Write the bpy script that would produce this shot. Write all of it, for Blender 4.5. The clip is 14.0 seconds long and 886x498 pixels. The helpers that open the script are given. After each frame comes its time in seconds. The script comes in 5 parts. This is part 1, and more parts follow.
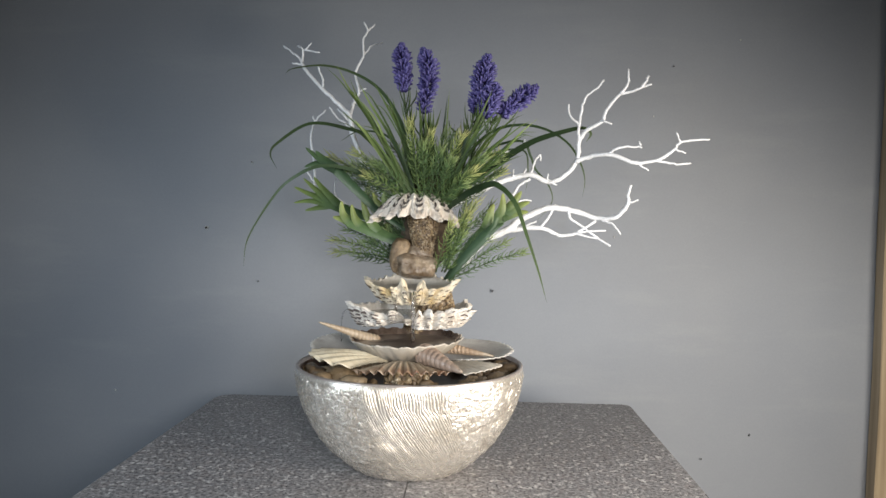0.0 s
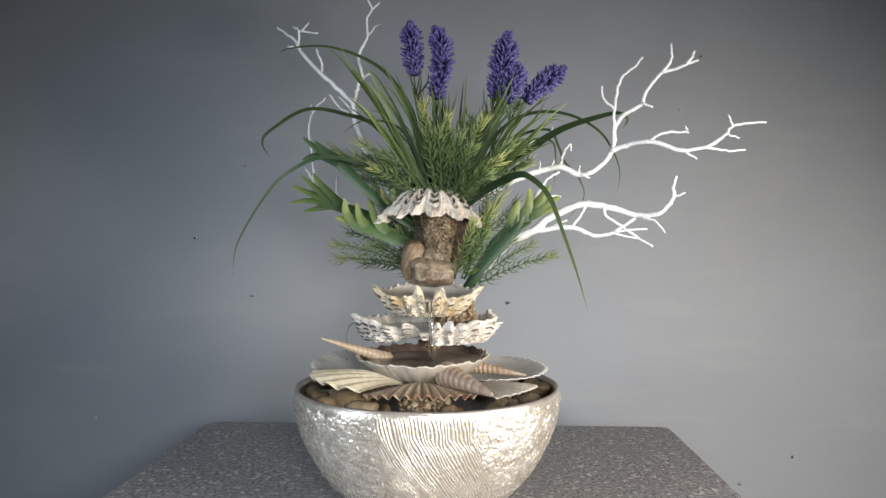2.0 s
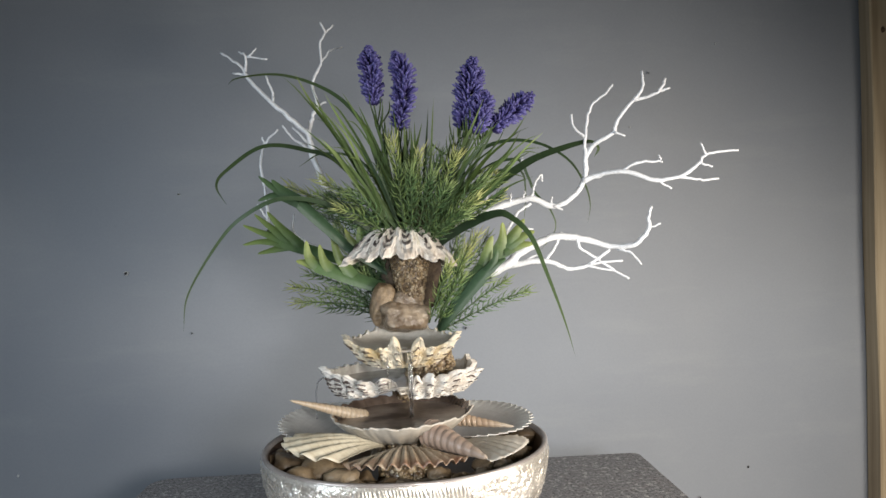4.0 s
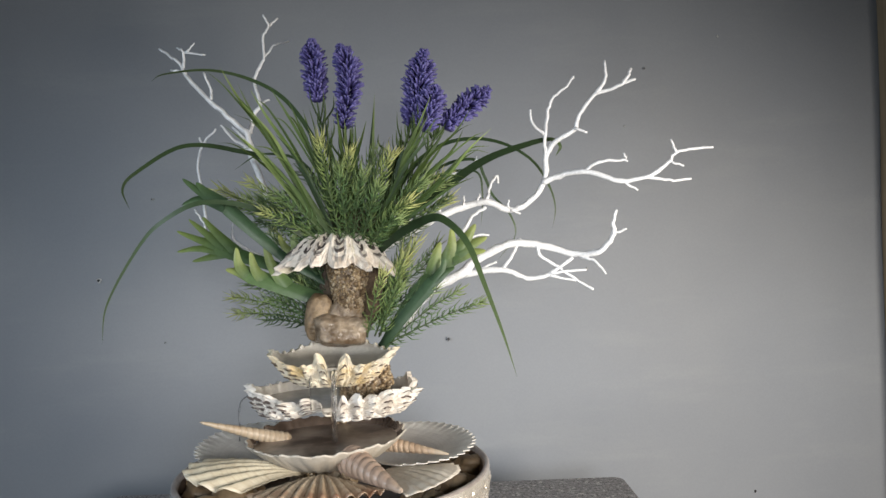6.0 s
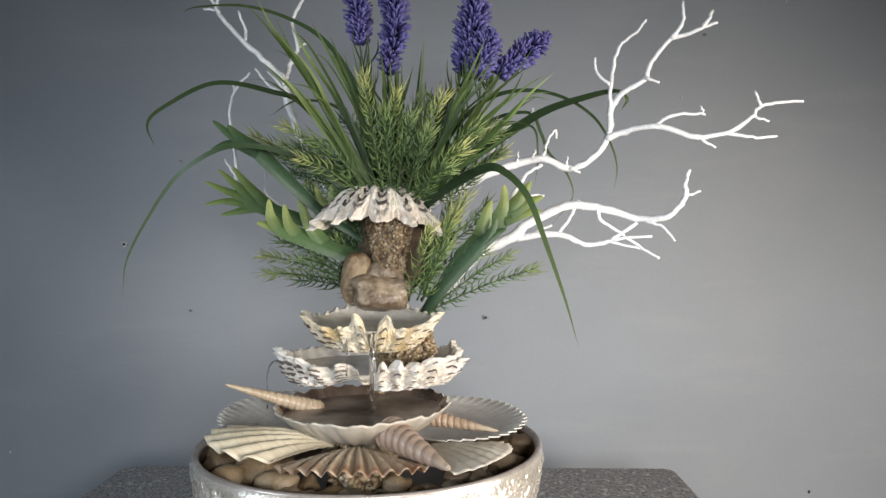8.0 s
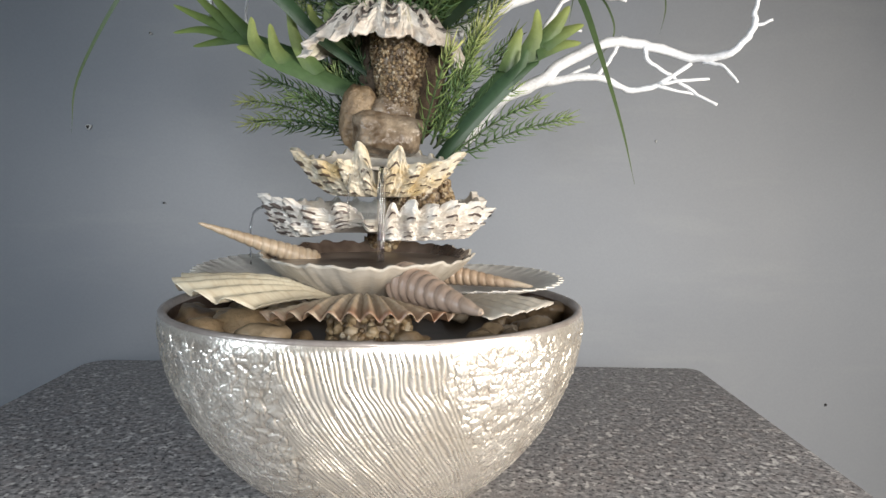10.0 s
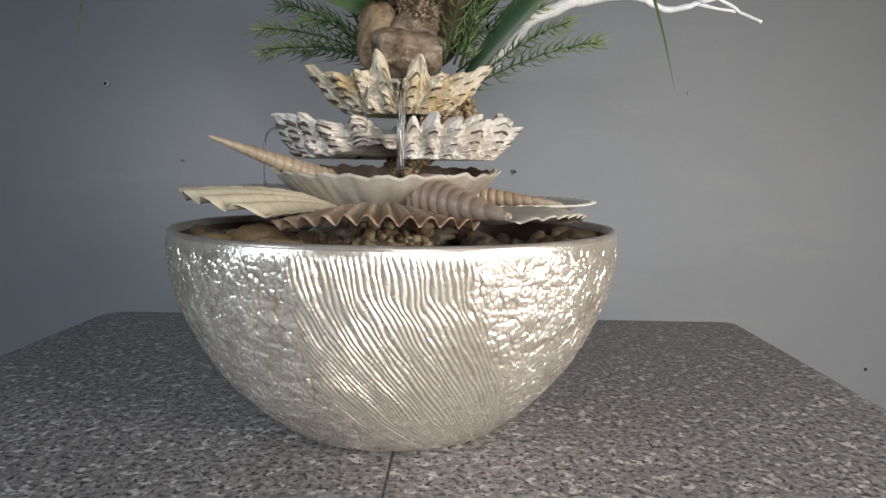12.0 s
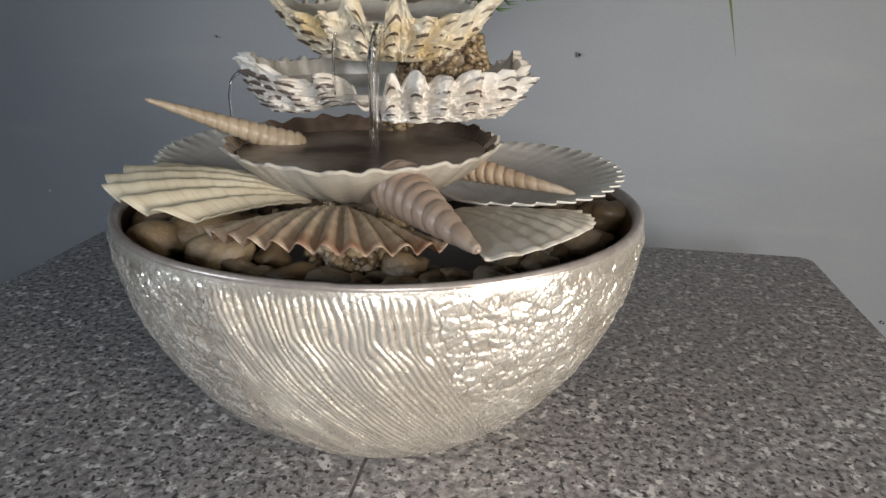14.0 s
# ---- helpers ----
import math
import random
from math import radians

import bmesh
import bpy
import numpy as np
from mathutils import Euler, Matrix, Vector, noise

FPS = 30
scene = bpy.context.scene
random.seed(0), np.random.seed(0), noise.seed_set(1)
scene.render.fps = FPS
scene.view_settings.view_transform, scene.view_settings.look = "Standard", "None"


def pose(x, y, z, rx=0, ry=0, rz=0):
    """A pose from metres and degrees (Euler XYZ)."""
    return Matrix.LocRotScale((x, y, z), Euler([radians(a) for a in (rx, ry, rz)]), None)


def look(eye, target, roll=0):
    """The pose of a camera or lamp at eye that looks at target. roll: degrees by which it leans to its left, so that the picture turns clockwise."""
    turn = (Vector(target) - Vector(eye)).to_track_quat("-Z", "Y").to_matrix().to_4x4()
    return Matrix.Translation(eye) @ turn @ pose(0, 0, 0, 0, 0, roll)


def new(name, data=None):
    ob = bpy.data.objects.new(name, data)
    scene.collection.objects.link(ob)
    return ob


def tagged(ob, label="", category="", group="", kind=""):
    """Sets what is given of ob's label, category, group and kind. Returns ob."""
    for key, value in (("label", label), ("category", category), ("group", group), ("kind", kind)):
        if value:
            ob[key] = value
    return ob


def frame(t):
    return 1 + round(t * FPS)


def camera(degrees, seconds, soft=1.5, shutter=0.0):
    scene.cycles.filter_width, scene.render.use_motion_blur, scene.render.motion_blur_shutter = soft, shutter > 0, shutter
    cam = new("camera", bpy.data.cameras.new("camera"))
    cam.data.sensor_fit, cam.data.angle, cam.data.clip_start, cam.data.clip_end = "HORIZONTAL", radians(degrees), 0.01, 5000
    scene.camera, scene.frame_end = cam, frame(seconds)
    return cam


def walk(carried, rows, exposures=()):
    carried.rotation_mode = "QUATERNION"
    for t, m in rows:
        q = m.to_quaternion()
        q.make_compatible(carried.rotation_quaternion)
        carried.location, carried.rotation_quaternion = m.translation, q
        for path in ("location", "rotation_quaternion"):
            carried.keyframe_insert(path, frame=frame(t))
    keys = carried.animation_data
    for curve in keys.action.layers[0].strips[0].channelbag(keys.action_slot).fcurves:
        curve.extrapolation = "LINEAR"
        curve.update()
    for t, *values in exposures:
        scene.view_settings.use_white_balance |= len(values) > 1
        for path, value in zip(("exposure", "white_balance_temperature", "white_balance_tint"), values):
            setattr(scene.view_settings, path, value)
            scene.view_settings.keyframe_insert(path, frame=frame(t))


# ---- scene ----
cam = camera(67.2, 14.0)
PATH = [
    (0, (0.071, -0.071, 1.205), (-0.009, 1.926, 1.117), 0.9),
    (0.5, (0.067, -0.039, 1.202), (-0.021, 1.958, 1.126), 0.7),
    (1, (0.062, 0.005, 1.184), (-0.036, 2.003, 1.146), 0.6),
    (1.5, (0.055, 0.041, 1.176), (-0.035, 2.039, 1.165), 0.3),
    (2, (0.032, 0.077, 1.177), (-0.04, 2.075, 1.141), 0.1),
    (4.5, (-0.034, 0.154, 1.249), (0.153, 2.145, 1.218), -1.6),
    (5, (-0.019, 0.166, 1.257), (0.186, 2.156, 1.235), -1.2),
    (5.5, (0.046, 0.158, 1.253), (0.165, 2.154, 1.241), -1.4),
    (6, (0.098, 0.213, 1.231), (0.137, 2.213, 1.217), -1.8),
    (6.5, (0.101, 0.222, 1.22), (0.091, 2.222, 1.2), -1.9),
    (7, (0.069, 0.223, 1.216), (0.023, 2.222, 1.195), -1.0),
    (7.2, (0.08, 0.23, 1.216), (0.025, 2.229, 1.196), -0.7),
    (9.3, (0.032, 0.4, 1.112), (0.04, 2.395, 0.973), 1.2),
    (9.5, (0.03, 0.406, 1.103), (0.044, 2.4, 0.944), 1.1),
    (10, (0.031, 0.416, 1.079), (0.048, 2.405, 0.877), 1.0),
    (10.5, (0.034, 0.426, 1.054), (0.043, 2.412, 0.821), 0.9),
    (11, (0.036, 0.437, 1.03), (0.023, 2.42, 0.772), 0.8),
    (11.5, (0.034, 0.443, 1.023), (0.001, 2.425, 0.757), 0.7),
    (12, (0.031, 0.445, 1.02), (-0.019, 2.429, 0.777), 0.7),
    (12.5, (0.028, 0.46, 1.01), (-0.03, 2.446, 0.782), 0.8),
    (13, (0.028, 0.508, 1.025), (-0.026, 2.497, 0.819), 1.6),
    (13.5, (0.054, 0.528, 1.078), (-0.093, 2.466, 0.605), 1.8),
    (14, (0.093, 0.561, 1.109), (-0.195, 2.404, 0.388), 0.9),
]
walk(cam, [(t, look(eye, target, roll)) for t, eye, target, roll in PATH],
     exposures=((0, 0.06), (5, 0.04), (7.2, 0.05), (9.5, 0.07), (11, -0.35), (12.5, -0.55), (13.2, -0.62), (14, -0.49)))

# ---------------------------------------------------------------- light
world = bpy.data.worlds.new("room_air")
world.use_nodes = True
world.node_tree.nodes["Background"].inputs[0].default_value = (0.5, 0.55, 0.65, 1)
world.node_tree.nodes["Background"].inputs[1].default_value = 0.05
scene.world = world


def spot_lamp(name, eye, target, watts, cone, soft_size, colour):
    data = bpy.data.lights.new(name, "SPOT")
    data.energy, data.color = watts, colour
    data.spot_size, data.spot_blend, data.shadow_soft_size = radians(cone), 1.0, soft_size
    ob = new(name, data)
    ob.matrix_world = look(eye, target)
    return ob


# unseen spot lamps, added and aimed to match the bowl's highlights and wall shadows
spot_lamp("right_lamp", (0.90, 0.32, 1.06), (0.36, 1.22, 0.66), 76.0, 136, 0.18, (1.0, 0.93, 0.83))
spot_lamp("left_lamp", (-1.00, 0.15, 1.30), (-0.30, 1.25, 0.68), 33.0, 140, 0.18, (0.75, 0.88, 1.0))
# added fill from the front; its source is unseen
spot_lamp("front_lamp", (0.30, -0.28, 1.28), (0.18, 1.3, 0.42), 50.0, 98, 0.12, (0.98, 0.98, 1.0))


# ---------------------------------------------------------------- materials
class Nodes:
    """A material with a principled shader and short ways to add nodes."""

    def __init__(self, name):
        self.mat = bpy.data.materials.new(name)
        self.mat.use_nodes = True
        self.tree = self.mat.node_tree
        self.shader = self.tree.nodes["Principled BSDF"]
        self.coord = self.tree.nodes.new("ShaderNodeTexCoord").outputs["Object"]

    def link(self, a, b):
        self.tree.links.new(a, b)

    def put(self, socket, value):
        if isinstance(value, bpy.types.NodeSocket):
            self.link(value, socket)
        elif isinstance(value, tuple) and len(value) == 3 and socket.type == "RGBA":
            socket.default_value = (*value, 1)
        else:
            socket.default_value = value

    def stretch(self, scale):
        n = self.tree.nodes.new("ShaderNodeMapping")
        self.link(self.coord, n.inputs["Vector"])
        n.inputs["Scale"].default_value = scale
        return n.outputs[0]

    def noise(self, scale, detail=4, rough=0.6, vector=None):
        n = self.tree.nodes.new("ShaderNodeTexNoise")
        self.link(vector or self.coord, n.inputs["Vector"])
        n.inputs["Scale"].default_value, n.inputs["Detail"].default_value = scale, detail
        n.inputs["Roughness"].default_value = rough
        return n.outputs["Fac"]

    def cells(self, scale, feature="F1", out="Distance", vector=None):
        n = self.tree.nodes.new("ShaderNodeTexVoronoi")
        n.feature = feature
        self.link(vector or self.coord, n.inputs["Vector"])
        n.inputs["Scale"].default_value = scale
        return n.outputs[out]

    def attribute(self, name):
        n = self.tree.nodes.new("ShaderNodeAttribute")
        n.attribute_name = name
        return n.outputs["Fac"]

    def island(self):
        return self.tree.nodes.new("ShaderNodeNewGeometry").outputs["Random Per Island"]

    def each(self):
        return self.tree.nodes.new("ShaderNodeObjectInfo").outputs["Random"]

    def ramp(self, fac, *stops):
        n = self.tree.nodes.new("ShaderNodeValToRGB")
        self.link(fac, n.inputs[0])
        e = n.color_ramp.elements
        while len(e) < len(stops):
            e.new(0.5)
        for k, (at, c) in zip(e, stops):
            k.position = at
            k.color = (*c, 1) if isinstance(c, tuple) else (c, c, c, 1)
        return n.outputs[0]

    def mix(self, fac, a, b, kind="MIX"):
        n = self.tree.nodes.new("ShaderNodeMix")
        n.data_type, n.blend_type = "RGBA", kind
        self.put(n.inputs[0], fac)
        self.put(n.inputs[6], a)
        self.put(n.inputs[7], b)
        return n.outputs[2]

    def calc(self, kind, a, b=0.0):
        n = self.tree.nodes.new("ShaderNodeMath")
        n.operation = kind
        self.put(n.inputs[0], a)
        self.put(n.inputs[1], b)
        return n.outputs[0]

    def bump(self, height, strength=0.3, distance=0.001):
        n = self.tree.nodes.new("ShaderNodeBump")
        n.inputs["Strength"].default_value, n.inputs["Distance"].default_value = strength, distance
        self.put(n.inputs["Height"], height)
        self.link(n.outputs[0], self.shader.inputs["Normal"])

    def done(self, colour, rough=0.5, metal=0.0, **more):
        self.put(self.shader.inputs["Base Color"], colour)
        self.put(self.shader.inputs["Roughness"], rough)
        self.put(self.shader.inputs["Metallic"], metal)
        for k, v in more.items():
            self.put(self.shader.inputs[k.replace("_", " ")], v)
        return self.mat


def plain(name, a, b, scale, rough=0.6, grain=200.0, bump=0.3, distance=0.001, metal=0.0, **more):
    """Two tones in large patches, fine grain over them, and relief."""
    n = Nodes(name)
    big = n.ramp(n.noise(scale, 3), (0.35, a), (0.65, b))
    fine = n.noise(grain, 3)
    col = n.mix(0.35, big, n.ramp(fine, (0.3, 0.35), (0.7, 0.95)), "MULTIPLY")
    n.bump(fine, bump, distance)
    return n.done(col, rough, metal, **more)


def wall_paint():
    n = Nodes("grey_wall_paint")
    big = n.ramp(n.noise(1.6, 4, 0.55), (0.3, (0.272, 0.290, 0.322)), (0.7, (0.322, 0.336, 0.360)))
    smear = n.noise(3.0, 5, 0.6, n.stretch((1.0, 1.0, 5.0)))
    col = n.mix(n.ramp(smear, (0.55, 0.0), (0.75, 0.22)), big, (0.40, 0.412, 0.42))
    fine = n.noise(240, 3)
    col = n.mix(0.10, col, n.ramp(fine, (0.3, 0.5), (0.7, 1.0)), "MULTIPLY")
    n.bump(n.calc("ADD", n.calc("MULTIPLY", fine, 0.15), n.noise(9, 3)), 0.12, 0.003)
    return n.done(col, 0.58)


def granite():
    n = Nodes("grey_speckled_granite")
    base = n.ramp(n.noise(150, 5, 0.7), (0.34, (0.075, 0.073, 0.075)), (0.5, (0.20, 0.192, 0.192)), (0.66, (0.38, 0.365, 0.36)))
    rose = n.ramp(n.noise(60, 3), (0.50, 0.0), (0.66, 0.24))
    col = n.mix(rose, base, (0.33, 0.27, 0.25))
    pale = n.ramp(n.noise(112, 3, 0.55), (0.58, 0.0), (0.66, 0.70))
    col = n.mix(pale, col, (0.62, 0.60, 0.58))
    dark = n.ramp(n.noise(205, 3, 0.5), (0.39, 0.92), (0.43, 0.0))
    col = n.mix(dark, col, (0.035, 0.033, 0.035))
    n.bump(n.noise(500, 2), 0.08, 0.0005)
    return n.done(col, n.ramp(n.noise(60, 3), (0.3, 0.30), (0.7, 0.46)))


def raw_wood():
    n = Nodes("raw_pine_wood")
    v = n.stretch((26.0, 26.0, 1.1))
    rings = n.noise(1.6, 5, 0.6, v)
    col = n.ramp(rings, (0.3, (0.30, 0.215, 0.125)), (0.5, (0.45, 0.345, 0.215)), (0.7, (0.54, 0.43, 0.28)))
    col = n.mix(0.4, col, n.ramp(n.noise(2.2, 3), (0.3, 0.62), (0.7, 1.0)), "MULTIPLY")
    n.bump(rings, 0.25, 0.001)
    return n.done(col, 0.65)


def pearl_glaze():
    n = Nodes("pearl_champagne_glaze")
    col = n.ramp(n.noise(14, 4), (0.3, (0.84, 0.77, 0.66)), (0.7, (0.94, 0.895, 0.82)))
    # grooves of the relief are tinted dark brown, painting in the shade they hold
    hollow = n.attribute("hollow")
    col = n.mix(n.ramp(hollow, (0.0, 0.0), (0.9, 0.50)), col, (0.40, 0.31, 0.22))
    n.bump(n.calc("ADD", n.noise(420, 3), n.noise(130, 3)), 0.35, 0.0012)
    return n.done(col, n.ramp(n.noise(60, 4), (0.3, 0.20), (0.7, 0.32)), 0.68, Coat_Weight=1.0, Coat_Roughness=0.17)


def scallop_shell(name, pale, warm, edge, edge_amount=0.7, groove=0.45):
    """Ribs from the hinge with darker grooves, growth bands across them, a tinted margin."""
    n = Nodes(name)
    along = n.attribute("along")
    rib = n.attribute("rib")
    col = n.mix(n.ramp(n.noise(28, 4), (0.35, 0.0), (0.7, 0.8)), pale, warm)
    wave = n.tree.nodes.new("ShaderNodeTexNoise")
    wave.noise_dimensions = "1D"
    n.link(along, wave.inputs["W"])
    wave.inputs["Scale"].default_value = 26.0
    col = n.mix(n.ramp(wave.outputs["Fac"], (0.5, 0.0), (0.64, 0.38)), col, warm)
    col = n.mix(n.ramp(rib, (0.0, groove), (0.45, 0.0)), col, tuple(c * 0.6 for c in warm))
    rim = n.calc("MULTIPLY", n.ramp(along, (0.72, 0.0), (0.97, edge_amount)), n.ramp(n.noise(70, 3), (0.32, 0.1), (0.6, 1.0)))
    col = n.mix(rim, col, edge)
    n.bump(n.calc("ADD", n.noise(260, 3), wave.outputs["Fac"]), 0.3, 0.0008)
    return n.done(col, 0.42, Coat_Weight=0.2, Coat_Roughness=0.3)


def clam_shell(name, pale, warm, dark, amount, fade, patchy):
    """Pale and warm patches; dark marks that sit under the scales and fade towards the margin."""
    n = Nodes(name)
    along, mark = n.attribute("along"), n.attribute("mark")
    col = n.mix(n.ramp(n.noise(38, 4), (0.45, 0.0), (0.68, 0.75)), pale, warm)
    col = n.mix(0.3, col, n.ramp(n.noise(190, 3), (0.3, 0.5), (0.65, 1.0)), "MULTIPLY")
    spots = n.calc("MULTIPLY", n.ramp(n.calc("ADD", mark, n.calc("MULTIPLY", n.noise(260, 2), 0.5)), (0.52, 0.0), (0.62, 1.0)), n.ramp(along, (fade[0], 1.0), (fade[1], 0.0)))
    spots = n.calc("MULTIPLY", spots, n.ramp(n.noise(75, 2), (patchy, 0.0), (patchy + 0.08, 1.0)))
    col = n.mix(n.calc("MULTIPLY", spots, amount), col, dark)
    n.bump(n.noise(260, 4, 0.7), 0.5, 0.0012)
    return n.done(col, 0.48)


def gradient_leaf(name, low, middle, tip, rough=0.45):
    n = Nodes(name)
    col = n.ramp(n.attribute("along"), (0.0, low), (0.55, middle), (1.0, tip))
    col = n.mix(0.55, col, n.ramp(n.island(), (0.0, 0.5), (1.0, 1.0)), "MULTIPLY")
    col = n.mix(0.6, col, n.ramp(n.noise(160, 4, 0.65), (0.3, 0.6), (0.7, 1.0)), "MULTIPLY")
    return n.done(col, rough, Specular_IOR_Level=0.3)


def clear_water(name, tint, rough=0.02):
    n = Nodes(name)
    n.bump(n.noise(60, 2), 0.12, 0.002)
    return n.done(tint, rough, 0.0, Transmission_Weight=1.0, IOR=1.33)


WALL = wall_paint()
GRANITE = granite()
WOOD = raw_wood()
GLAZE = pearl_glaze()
PLASTER = plain("white_ceiling_paint", (0.62, 0.62, 0.60), (0.7, 0.7, 0.68), 1.0, 0.8)
CONCRETE = plain("grey_concrete_floor", (0.18, 0.18, 0.17), (0.26, 0.25, 0.24), 2.0, 0.7, 90)
SIDE_PAINT = plain("dull_brown_grey_paint", (0.20, 0.195, 0.20), (0.25, 0.24, 0.24), 1.5, 0.6)
JOINT_GREY = plain("dark_joint_filler", (0.05, 0.047, 0.047), (0.11, 0.10, 0.10), 200, 0.8)
HOLE = plain("dark_nail_hole", (0.03, 0.03, 0.03), (0.06, 0.05, 0.05), 300, 0.8)
CHIP = plain("white_plaster_chip", (0.6, 0.6, 0.6), (0.75, 0.75, 0.74), 300, 0.8)
SMUDGE = plain("grey_scuff", (0.27, 0.285, 0.305), (0.33, 0.345, 0.365), 60, 0.7)
RIM_GLAZE = plain("brown_silver_rim_glaze", (0.36, 0.31, 0.28), (0.50, 0.45, 0.42), 30, 0.3, 200, 0.15, 0.0005, 0.4)
INNER_GLAZE = plain("dark_brown_inner_glaze", (0.07, 0.045, 0.032), (0.12, 0.08, 0.06), 20, 0.35)
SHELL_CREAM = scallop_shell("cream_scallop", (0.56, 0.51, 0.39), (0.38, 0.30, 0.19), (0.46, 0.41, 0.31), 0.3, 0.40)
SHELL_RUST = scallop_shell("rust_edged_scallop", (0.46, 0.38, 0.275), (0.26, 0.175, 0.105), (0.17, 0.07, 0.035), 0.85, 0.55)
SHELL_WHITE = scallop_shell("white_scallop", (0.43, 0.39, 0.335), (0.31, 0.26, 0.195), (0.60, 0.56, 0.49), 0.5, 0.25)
SHELL_GREY = scallop_shell("grey_white_scallop", (0.62, 0.58, 0.53), (0.47, 0.43, 0.39), (0.74, 0.72, 0.66), 0.9, 0.03)
SHELL_WET = plain("wet_brown_shell_inside", (0.040, 0.026, 0.019), (0.12, 0.088, 0.068), 22, 0.14, 90, 0.2, 0.001, Coat_Weight=0.8, Coat_Roughness=0.05)
CLAM_SPOT = clam_shell("spotted_clam", (0.74, 0.70, 0.64), (0.56, 0.46, 0.36), (0.055, 0.032, 0.026), 0.92, (0.88, 1.0), 0.36)
CLAM_GOLD = clam_shell("yellow_spotted_clam", (0.70, 0.63, 0.50), (0.58, 0.40, 0.14), (0.055, 0.03, 0.02), 0.92, (0.84, 1.0), 0.36)
CLAM_BAND = clam_shell("dark_banded_clam", (0.78, 0.72, 0.64), (0.58, 0.46, 0.36), (0.045, 0.032, 0.030), 0.95, (0.66, 0.92), 0.10)
CLAM_LIP = plain("cream_clam_lip", (0.62, 0.56, 0.42), (0.72, 0.67, 0.55), 26, 0.3)
CLAM_IN = plain("pale_clam_inside", (0.44, 0.40, 0.34), (0.56, 0.52, 0.45), 30, 0.3)
WATER_PALE = plain("shallow_water_over_pale_shell", (0.38, 0.34, 0.285), (0.52, 0.475, 0.41), 26, 0.10, 40, 0.1, 0.001, Coat_Weight=0.5, Coat_Roughness=0.04)
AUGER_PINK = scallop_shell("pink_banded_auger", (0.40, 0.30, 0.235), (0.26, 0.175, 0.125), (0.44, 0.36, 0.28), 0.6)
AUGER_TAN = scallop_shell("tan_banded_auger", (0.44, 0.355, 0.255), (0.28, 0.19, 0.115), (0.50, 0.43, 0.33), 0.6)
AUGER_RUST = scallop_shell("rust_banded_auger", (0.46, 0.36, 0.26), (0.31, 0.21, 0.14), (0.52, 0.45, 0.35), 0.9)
BRANCH = plain("white_painted_branch", (0.82, 0.83, 0.85), (0.92, 0.92, 0.93), 40, 0.5, 300, 0.25, 0.0006)
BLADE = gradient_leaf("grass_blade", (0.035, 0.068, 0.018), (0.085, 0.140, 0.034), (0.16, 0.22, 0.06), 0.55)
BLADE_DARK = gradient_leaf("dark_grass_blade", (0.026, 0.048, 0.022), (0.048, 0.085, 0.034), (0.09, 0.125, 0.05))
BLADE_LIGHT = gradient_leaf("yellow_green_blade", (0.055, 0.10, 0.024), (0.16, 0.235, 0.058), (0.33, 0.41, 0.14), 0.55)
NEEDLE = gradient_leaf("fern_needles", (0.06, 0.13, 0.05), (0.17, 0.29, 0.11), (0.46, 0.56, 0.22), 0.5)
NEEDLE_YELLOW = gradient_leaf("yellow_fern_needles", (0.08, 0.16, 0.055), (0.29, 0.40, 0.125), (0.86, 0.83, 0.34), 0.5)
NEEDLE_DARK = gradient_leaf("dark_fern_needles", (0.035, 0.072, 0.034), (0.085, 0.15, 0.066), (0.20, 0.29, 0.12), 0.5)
STAG = gradient_leaf("staghorn_leaf", (0.045, 0.085, 0.04), (0.11, 0.18, 0.07), (0.40, 0.46, 0.14), 0.4)
STAG_MID = gradient_leaf("mid_green_staghorn_leaf", (0.035, 0.070, 0.028), (0.085, 0.15, 0.05), (0.26, 0.35, 0.095), 0.5)
STAG_DARK = gradient_leaf("dark_staghorn_leaf", (0.03, 0.06, 0.034), (0.05, 0.095, 0.05), (0.10, 0.17, 0.07), 0.4)
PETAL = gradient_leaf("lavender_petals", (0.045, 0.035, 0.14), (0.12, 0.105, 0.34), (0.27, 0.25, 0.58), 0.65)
STALK = plain("green_stalk", (0.05, 0.09, 0.03), (0.09, 0.13, 0.05), 60, 0.6)
MOSS = plain("brown_moss", (0.045, 0.03, 0.02), (0.10, 0.07, 0.045), 60, 0.95, 300, 0.8, 0.004)
STONE = plain("tan_stone", (0.15, 0.10, 0.055), (0.34, 0.245, 0.145), 44, 0.5, 160, 0.8, 0.004)
STONE_WET = plain("wet_grey_tan_stone", (0.12, 0.08, 0.048), (0.38, 0.30, 0.215), 52, 0.28, 130, 0.8, 0.004)
WATER_CLEAR = clear_water("clear_water", (0.97, 0.98, 1.0))
# murky brown water; the paler tone paints in the reflections swirling on it
WATER_MURKY = plain("murky_water_painted_swirls", (0.065, 0.043, 0.032), (0.34, 0.275, 0.22), 22, 0.30, 45, 0.25, 0.002, Coat_Weight=0.12, Coat_Roughness=0.08)
WATER_DARK = plain("dark_still_water", (0.035, 0.024, 0.016), (0.085, 0.060, 0.040), 30, 0.40, 40, 0.05, 0.001)


def grains():
    n = Nodes("glued_gravel")
    col = n.ramp(n.island(), (0.0, (0.08, 0.05, 0.026)), (0.4, (0.18, 0.12, 0.062)), (0.75, (0.29, 0.21, 0.115)), (1.0, (0.42, 0.35, 0.25)))
    return n.done(col, 0.4)


